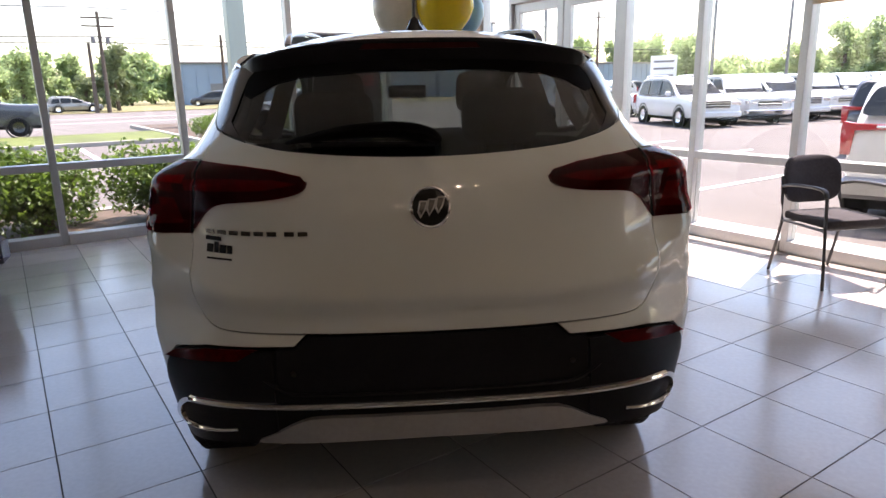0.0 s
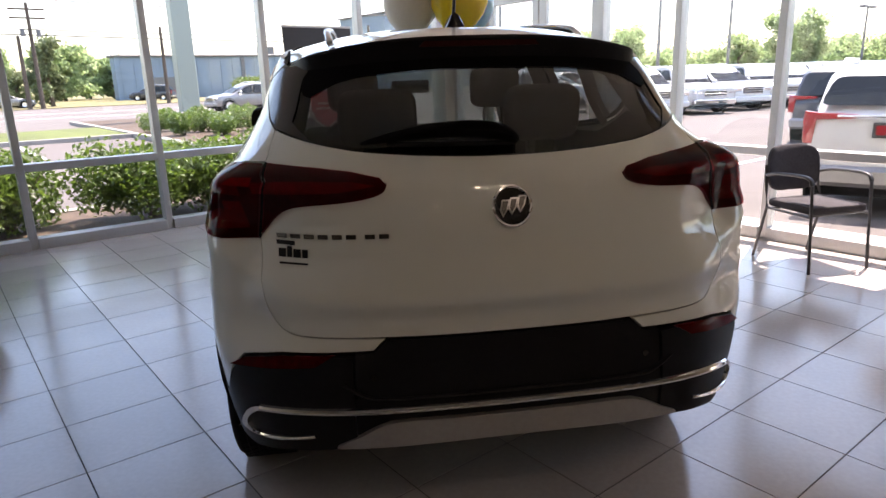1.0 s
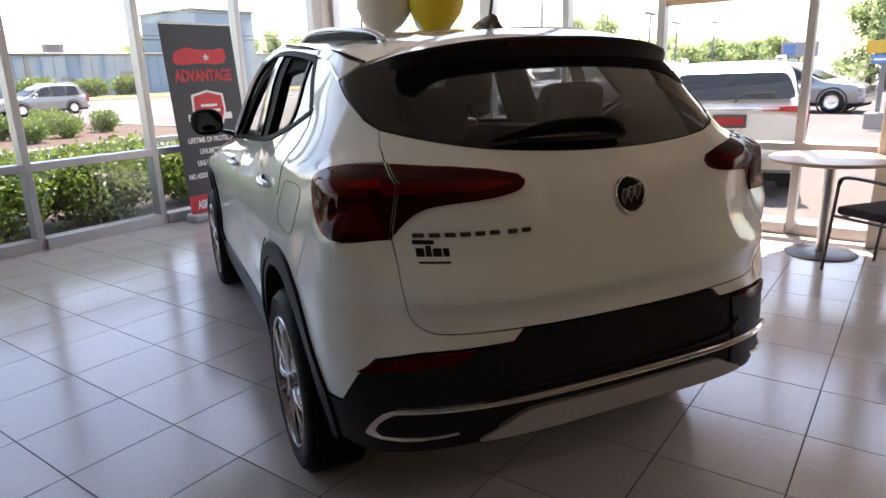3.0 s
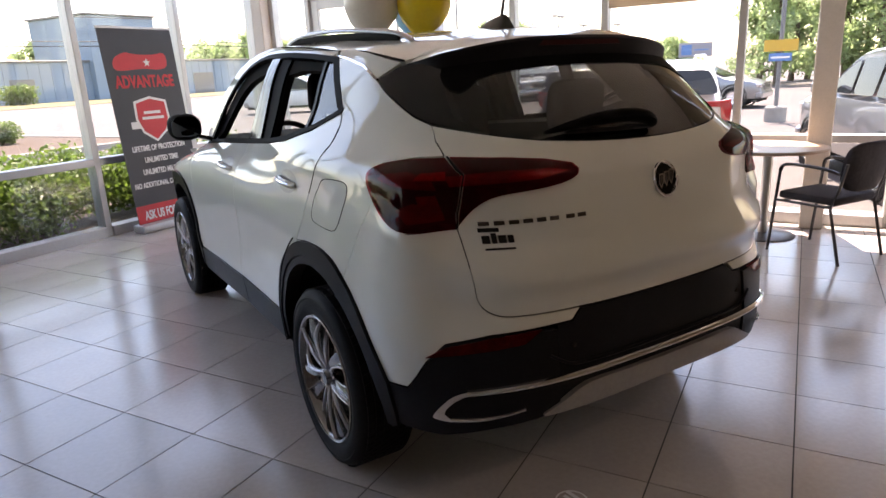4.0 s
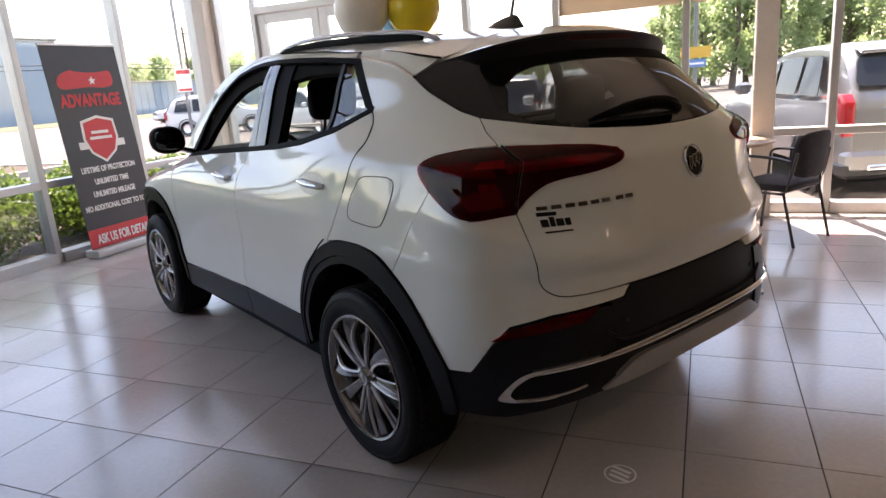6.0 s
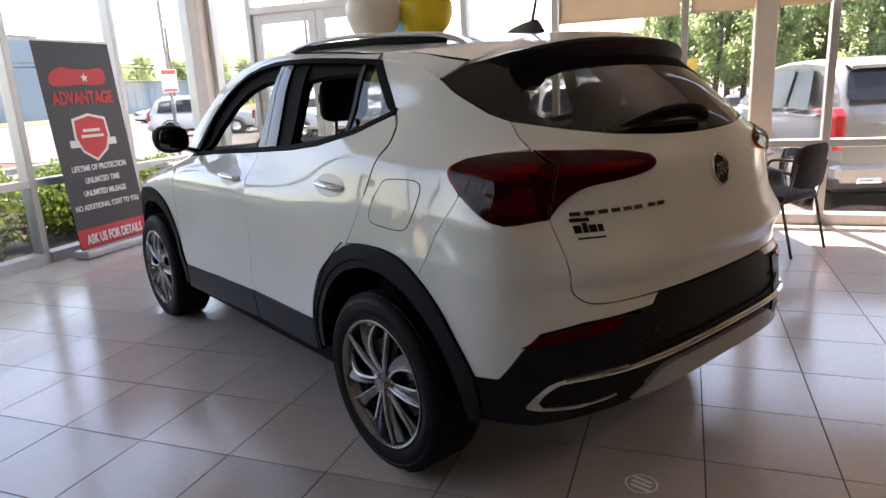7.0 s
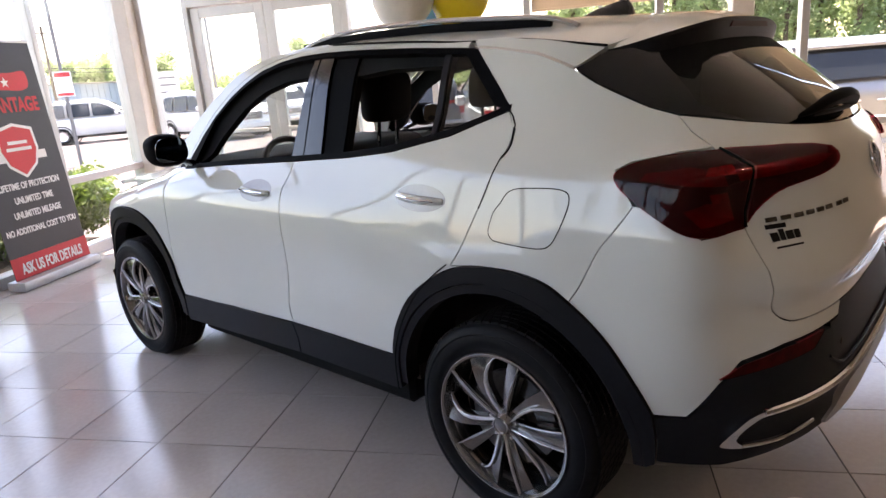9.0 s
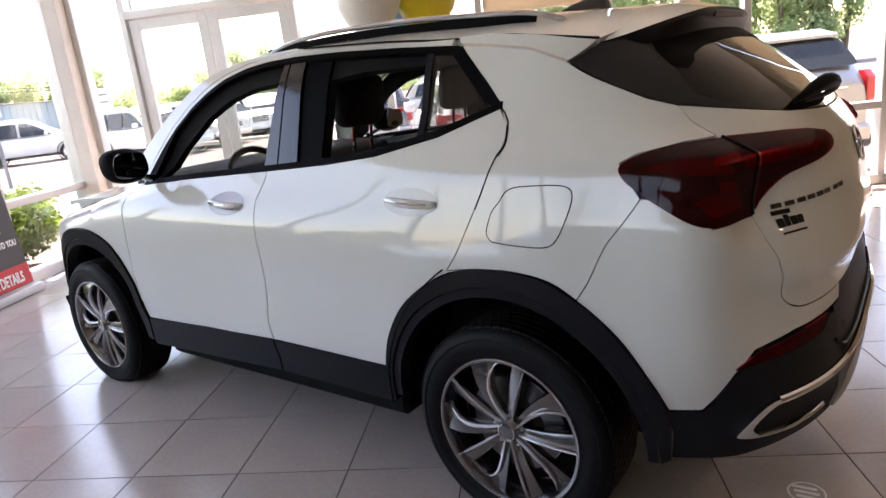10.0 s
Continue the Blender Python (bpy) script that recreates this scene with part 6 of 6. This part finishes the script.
def vehicle(name, m, length, width, height, paint, label, pickup=False, plate=False, tall=False, rims="alloy", waist=0.60):
    """A vehicle with its nose towards +y, standing on z = 0."""
    v = empty(name, m, label, "car", "parked vehicles")
    h, w = height, width / 2
    belt, sill = h * waist, h * 0.20
    if pickup:
        prof = [(-length / 2, belt), (-length / 2 + 1.75, belt + 0.02), (-length / 2 + 1.85, h - 0.03), (-length / 2 + 2.2, h), (-length / 2 + 3.4, h - 0.02), (length / 2 - 1.55, belt + 0.07), (length / 2 - 0.1, belt - 0.06), (length / 2, belt - 0.3)]
    else:
        prof = [(-length / 2, belt - 0.12), (-length / 2 + 0.06, belt + 0.02), (-length / 2 + 0.42, h - 0.17), (-length / 2 + 0.72, h - 0.05), (-length / 2 + 1.4, h), (length / 2 - 2.5, h - 0.03), (length / 2 - 2.05, h - 0.14),
                (length / 2 - 1.25, belt + 0.08), (length / 2 - 0.4, belt - 0.05), (length / 2 - 0.06, belt - 0.22), (length / 2, belt - 0.4)]
    prof = spline(prof, 4)
    bm = bmesh.new()
    rows = []
    for y, z in prof:
        up = max((z - belt) / (h - belt), 0)
        nar = 0.955 - 0.17 * up
        wz = w * (1 - 0.12 * max(0, (abs(y) - length / 2 + 0.6) / 0.6) ** 2)
        side = [(0.93, sill), (0.985, sill + 0.12), (1.0, min(sill + 0.3, z - 0.2)), (0.995, min(belt - 0.2, z - 0.13)), (0.97, min(belt - 0.02, z - 0.07)), (min(0.955, nar + 0.01), min(belt + 0.03, z - 0.05)),
                (nar, z - 0.045), (nar * 0.955, z - 0.016), (nar * 0.8, z), (nar * 0.4, z + 0.012)]
        ring = [(-c, q) for c, q in side] + [(0, z + 0.015)] + [(c, q) for c, q in reversed(side)]
        rows.append([bm.verts.new((c * wz, y, q)) for c, q in ring])
    for a, b in zip(rows, rows[1:]):
        for i in range(20):
            bm.faces.new((a[i], a[i + 1], b[i + 1], b[i]))
    bm.faces.new(rows[0]), bm.faces.new(rows[-1])
    bmesh.ops.recalc_face_normals(bm, faces=bm.faces[:])
    part("body", bm, paint, v, smooth=True)
    y0 = -length / 2
    # glazing set just proud of the body
    y_front = length / 2 - 1.6
    for s in (-1, 1):
        first = y0 + (2.0 if pickup else 0.74 if tall else 0.42)
        cuts = [first, first + (y_front - first) * 0.5, y_front - 0.12] if pickup else [first, first + (y_front - first) * 0.3, first + (y_front - first) * 0.64, y_front - 0.05]
        for a, b in zip(cuts, cuts[1:]):
            last = b == cuts[-1]
            def top(y):
                return min(h - 0.13, float(np.interp(y, [p[0] for p in prof], [p[1] for p in prof])) - 0.11)
            b2 = b - 0.05 - (0.22 if last else 0)
            a2 = a + 0.05 + (0.16 if a == cuts[0] else 0)
            g = prism(soft_corners([(a + 0.05, belt + 0.05), (b - 0.05 + (0.26 if last else 0), belt + 0.05), (b2, max(top(b2), belt + 0.1)), ((a2 + b2) / 2, top((a2 + b2) / 2)), (a2, top(a2))], 0.05), 0.012,
                      lambda p, q, r, s=s: (s * (w * (0.955 - 0.17 * (q - belt) / (h - belt)) + 0.010 - r), p, q))
            part("side_window", g, "far_glass", v)
        for y in (y0 + length * 0.205, length / 2 - length * 0.19):
            tyre = part("tyre", lathe([(0.2, -0.11), (0.3, -0.12), (0.36, -0.1), (0.37, 0), (0.36, 0.1), (0.3, 0.12), (0.2, 0.11)], 28, axis="x"), "rubber", v, smooth=True, m=pose(s * (w - 0.10), y, 0.37))
            part("rim", lathe([(0.0, 0.10), (0.06, 0.11), (0.08, 0.09), (0.2, 0.10), (0.23, 0.115), (0.24, 0.10)], 24, axis="x") if s > 0 else lathe([(0.0, -0.10), (0.06, -0.11), (0.08, -0.09), (0.2, -0.10), (0.23, -0.115), (0.24, -0.10)], 24, axis="x"), rims, tyre, smooth=True)
            part("wheel_arch", lathe([(0.40, -0.02), (0.46, 0.0), (0.46, 0.012), (0.40, 0.012)], 28, axis="x"), "black_plastic", v, m=pose(s * (w - 0.012 if s > 0 else w - 0.004), y, 0.37))
        if tall:
            lamp = prism([(0.60, 0.05), (0.32, 0.085), (0.06, 0.09), (-0.005, 0.0), (-0.012, -0.37), (0.05, -0.38), (0.20, -0.10), (0.28, 0.0), (0.58, 0.03)], 0.11, lambda p, q, r, s=s: (s * (w * 0.985 + 0.014 - r - 0.05 * max(0.2 - p, 0)), y0 + p + 0.20 * max(q, 0), belt + q), None, 0.012)
        else:
            lamp = prism([(0.40, -0.01), (0.40, 0.035), (0.86, 0.05), (0.985, 0.07), (1.0, -0.03), (0.985, -0.30), (0.87, -0.30), (0.85, -0.03)], 0.12, lambda p, q, r, s=s: (s * w * p, y0 - 0.014 + r + 0.10 * max(p - 0.8, 0), belt + q), None, 0.008)
        part("tail_lamp", lamp, "tail_red", v, smooth=True)
        lamp = box(min(s * w * 0.55, s * w * 0.93), max(s * w * 0.55, s * w * 0.93), length / 2 - 0.22, length / 2 + 0.01, belt - 0.32, belt - 0.17, 0.03)
        part("head_lamp", lamp, "chrome", v)
        part("door_mirror", box(min(s * (w + 0.02), s * (w + 0.22)), max(s * (w + 0.02), s * (w + 0.22)), y_front - 0.1, y_front + 0.05, belt + 0.02, belt + 0.2, 0.04), paint, v)
    sill_glass = belt + (0.16 if tall else 0.13 if plate else 0.06)
    if pickup:
        part("rear_window", prism([(-w * 0.78, belt + 0.1), (w * 0.78, belt + 0.1), (w * 0.7, h - 0.12), (-w * 0.7, h - 0.12)], 0.02, lambda p, q, r: (p, y0 + 1.74 + (q - belt) * 0.2 - r, q)), "far_glass", v)
    else:
        part("rear_window", prism(soft_corners([(-w * 0.84, sill_glass), (w * 0.84, sill_glass), (w * 0.72, h - 0.13), (-w * 0.72, h - 0.13)], 0.09), 0.02, lambda p, q, r: (p, y0 - 0.005 + (q - belt) * 0.74 - r, q)), "far_glass", v)
    ys_, zs_ = (length / 2 - 1.55 if pickup else length / 2 - 1.2), belt + 0.07
    part("windscreen", prism([(-w * 0.84, 0), (w * 0.84, 0), (w * 0.74, 0.9), (-w * 0.74, 0.9)], 0.02, lambda p, q, r: (p, ys_ + 0.03 - q * (0.95 if not pickup else 0.75), zs_ + 0.02 + q * (h - zs_ - 0.14))), "far_glass", v)
    grille = part("grille", box(-w * 0.5, w * 0.5, length / 2 - 0.05, length / 2 + 0.02, belt - 0.42, belt - 0.15, 0.02), "black_plastic", v)
    for q in (0.40, 0.31, 0.22, 0.15):
        part("grille_bar", box(-w * 0.5, w * 0.5, length / 2 + 0.0, length / 2 + 0.035, belt - q - 0.012, belt - q + 0.012, 0.004), "chrome", grille)
    part("front_bumper", box(-w * 0.95, w * 0.95, length / 2 - 0.2, length / 2 + 0.06, sill + 0.0, sill + 0.22, 0.05), "chrome" if pickup else paint, v)
    part("rear_bumper", box(-w * 0.95, w * 0.95, y0 - 0.06, y0 + 0.2, sill, sill + 0.24, 0.05), "satin", v)
    part("underside", box(-w * 0.85, w * 0.85, y0 + 0.1, length / 2 - 0.1, sill - 0.12, sill + 0.05), "dark", v)
    if tall:
        part("cladding", box(-w * 0.97, w * 0.97, y0 - 0.045, y0 + 0.25, sill - 0.06, sill + 0.12, 0.04), "black_plastic", v)
        part("spoiler", prism([(-w * 0.70, 0), (w * 0.70, 0), (w * 0.66, 0.30), (-w * 0.66, 0.30)], 0.035, lambda p, q, r: (p, y0 + 0.30 + q, h - 0.13 + 0.28 * q + r), None, 0.008), paint, v)
        for s in (-1, 1):
            part("exhaust_trim", box(min(s * w * 0.42, s * w * 0.72), max(s * w * 0.42, s * w * 0.72), y0 - 0.075, y0 + 0.05, sill + 0.02, sill + 0.10, 0.02), "chrome", v)
            part("wing_strip", box(min(s * w * 0.1, s * w * 0.58), max(s * w * 0.1, s * w * 0.58), y0 - 0.02, y0 + 0.05, belt - 0.10, belt - 0.08, 0.004), "chrome", v)
    if plate:
        part("plate_frame", box(-0.20, 0.20, y0 - 0.035, y0 + 0.0, belt - 0.22, belt - 0.05, 0.01), "black_plastic", v)
        part("plate_bar", box(-0.165, 0.165, y0 - 0.040, y0 - 0.036, belt - 0.185, belt - 0.085), "tail_red", v)
        part("chrome_strip", box(-w * 0.62, w * 0.62, y0 - 0.025, y0 + 0.02, belt + 0.00, belt + 0.03, 0.006), "chrome", v)
        part("wiper", tube([(0.05, y0 + 0.02, belt + 0.10), (0.14, y0 + 0.09, belt + 0.2), (0.50, y0 + 0.10, belt + 0.2)], 0.014, 6), "black_plastic", v)
    if not pickup and not tall:
        for s in (-1, 1):
            part("roof_rail", tube([(s * w * 0.70, y0 + 0.6, h - 0.02), (s * w * 0.70, y0 + 0.8, h + 0.06), (s * w * 0.70, length / 2 - 2.6, h + 0.06), (s * w * 0.70, length / 2 - 2.4, h - 0.03)], 0.02, 6), "alloy", v)
    return v


vehicle("parked_suv", pose(10.5, 3.20, GROUND, 0, 0, -76), 4.55, 1.80, 1.70, "car_white", "white family suv parked tail towards the window", plate=True, waist=0.66)
vehicle("parked_suv", pose(9.61, -0.41, GROUND, 0, 0, -75), 4.6, 1.86, 1.77, "car_silver", "silver suv parked close outside the window", tall=True, waist=0.64)
vehicle("parked_suv", pose(17.8, 6.6, GROUND, 0, 0, -76), 4.7, 1.9, 1.68, "car_dark", "dark grey suv parked in the car park")
vehicle("parked_suv", pose(25.0, 4.4, GROUND, 0, 0, 172), 4.6, 1.85, 1.65, "car_silver", "silver suv parked across the car park")
for i, (paint, pk) in enumerate((("car_white", False), ("car_white", True), ("car_white", False), ("car_white", True), ("car_white", True), ("car_white", True), ("car_white", False), ("car_white", True), ("car_silver", False))):
    vehicle("parked_pickup" if pk else "parked_suv", pose(22.6 + 2.5 * i, 16.3 - 0.25 * i, GROUND, 0, 0, 154 + 2 * (i % 3)), 5.4 if pk else 5.0, 1.94, 1.82, paint, ("white" if paint == "car_white" else "grey") + (" pickup truck" if pk else " suv") + " in a row across the car park", pk)
for i in range(5):
    vehicle("parked_suv", pose(44.0 + 3.4 * i, 43.0 + 1.8 * i, GROUND, 0, 0, 60), 4.9, 1.9, 1.75, ("car_white", "car_white", "car_silver", "car_white", "car_dark")[i], "pale suv in a further row of the car park")
vehicle("parked_suv", pose(25.7, 23.8, GROUND, 0, 0, 210), 5.0, 1.95, 1.85, "car_white", "large white suv standing apart in the car park")
vehicle("pickup", pose(-0.8, 31.5, GROUND + 0.1, 0, 0, -92), 5.6, 2.0, 2.1, "car_dark", "dark lifted pickup truck by the road", True, rims="alloy_dark")
vehicle("sedan", pose(6.2, 70, GROUND, 0, 0, -84), 4.7, 1.8, 1.45, "car_silver", "silver car standing beyond the road")
vehicle("parked_suv", pose(21.5, 80, GROUND, 0, 0, 60), 4.6, 1.85, 1.7, "car_dark", "dark suv beside the warehouse")
vehicle("parked_suv", pose(16.5, 41, GROUND, 0, 0, 92), 4.6, 1.85, 1.68, "car_silver", "silver suv on the road")
for i in range(3):
    slab("bay_line", "line", 9.0 + 0.9 * i, 14.5 + 0.9 * i, 6.0 + 2.9 * i, 6.12 + 2.9 * i, GROUND, GROUND + 0.006, "white painted parking bay line", "road marking")
vehicle("display_car", pose(-2.27, 5.85, 0, 0, 0, -86), 4.7, 1.85, 1.45, "car_blue", "glossy deep blue car on show on the tiled floor")


# ---- floor tiles, laid on the slab ----
def tile_mesh(sx, sy, mat="tile"):
    bm = box(-sx / 2, sx / 2, -sy / 2, sy / 2, -0.008, 0.0)
    for v in bm.verts:
        if v.co.z > -0.004:
            v.co.x, v.co.y = v.co.x * 0.9988, v.co.y * 0.9988
    me = bpy.data.meshes.new("tile")
    bm.to_mesh(me)
    bm.free()
    me.materials.append(M[mat])
    return me


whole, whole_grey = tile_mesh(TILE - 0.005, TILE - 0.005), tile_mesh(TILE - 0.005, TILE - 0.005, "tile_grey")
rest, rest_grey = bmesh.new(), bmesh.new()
for i in range(-21, 13):
    for j in range(-29, 10):
        x0, y0 = TILE_X + i * TILE, TILE_Y + j * TILE
        x1, y1 = min(x0 + TILE, 5.585), min(y0 + TILE, 7.035)
        if x1 - x0 < 0.03 or y1 - y0 < 0.03 or x0 < -9.36 or y0 < -10.0:
            continue
        cut = x1 - x0 < TILE - 0.001 or y1 - y0 < TILE - 0.001
        if x0 > -1.7 and y0 > -0.6:
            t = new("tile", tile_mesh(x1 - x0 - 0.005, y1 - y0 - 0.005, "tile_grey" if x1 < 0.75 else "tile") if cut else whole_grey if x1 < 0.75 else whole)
            t.parent = floor
            t.matrix_basis = pose((x0 + x1) / 2, (y0 + y1) / 2, 0)
        else:
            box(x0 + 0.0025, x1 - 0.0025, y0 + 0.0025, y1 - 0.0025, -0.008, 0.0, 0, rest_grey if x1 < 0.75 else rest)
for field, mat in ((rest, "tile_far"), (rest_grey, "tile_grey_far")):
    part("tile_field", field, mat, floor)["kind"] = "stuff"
# a small round emblem set in the floor: a ring and three slanted bars
emblem = empty("floor_emblem", pose(0.950, 1.543, 0.0, 0, 0, -25) @ Matrix.Scale(0.83, 4), "small round pale emblem printed on a floor tile", "emblem")
part("ring", lathe([(0.062, 0.0006), (0.062, 0.0014), (0.070, 0.0014), (0.070, 0.0006), (0.062, 0.0006)], 40), "white_print", emblem)
for i in (-1, 0, 1):
    part("bar", box(-0.009 + 0.03 * i, 0.009 + 0.03 * i, -0.045 + 0.01 * i, 0.045 + 0.01 * i, 0.0006, 0.0014), "white_print", emblem)
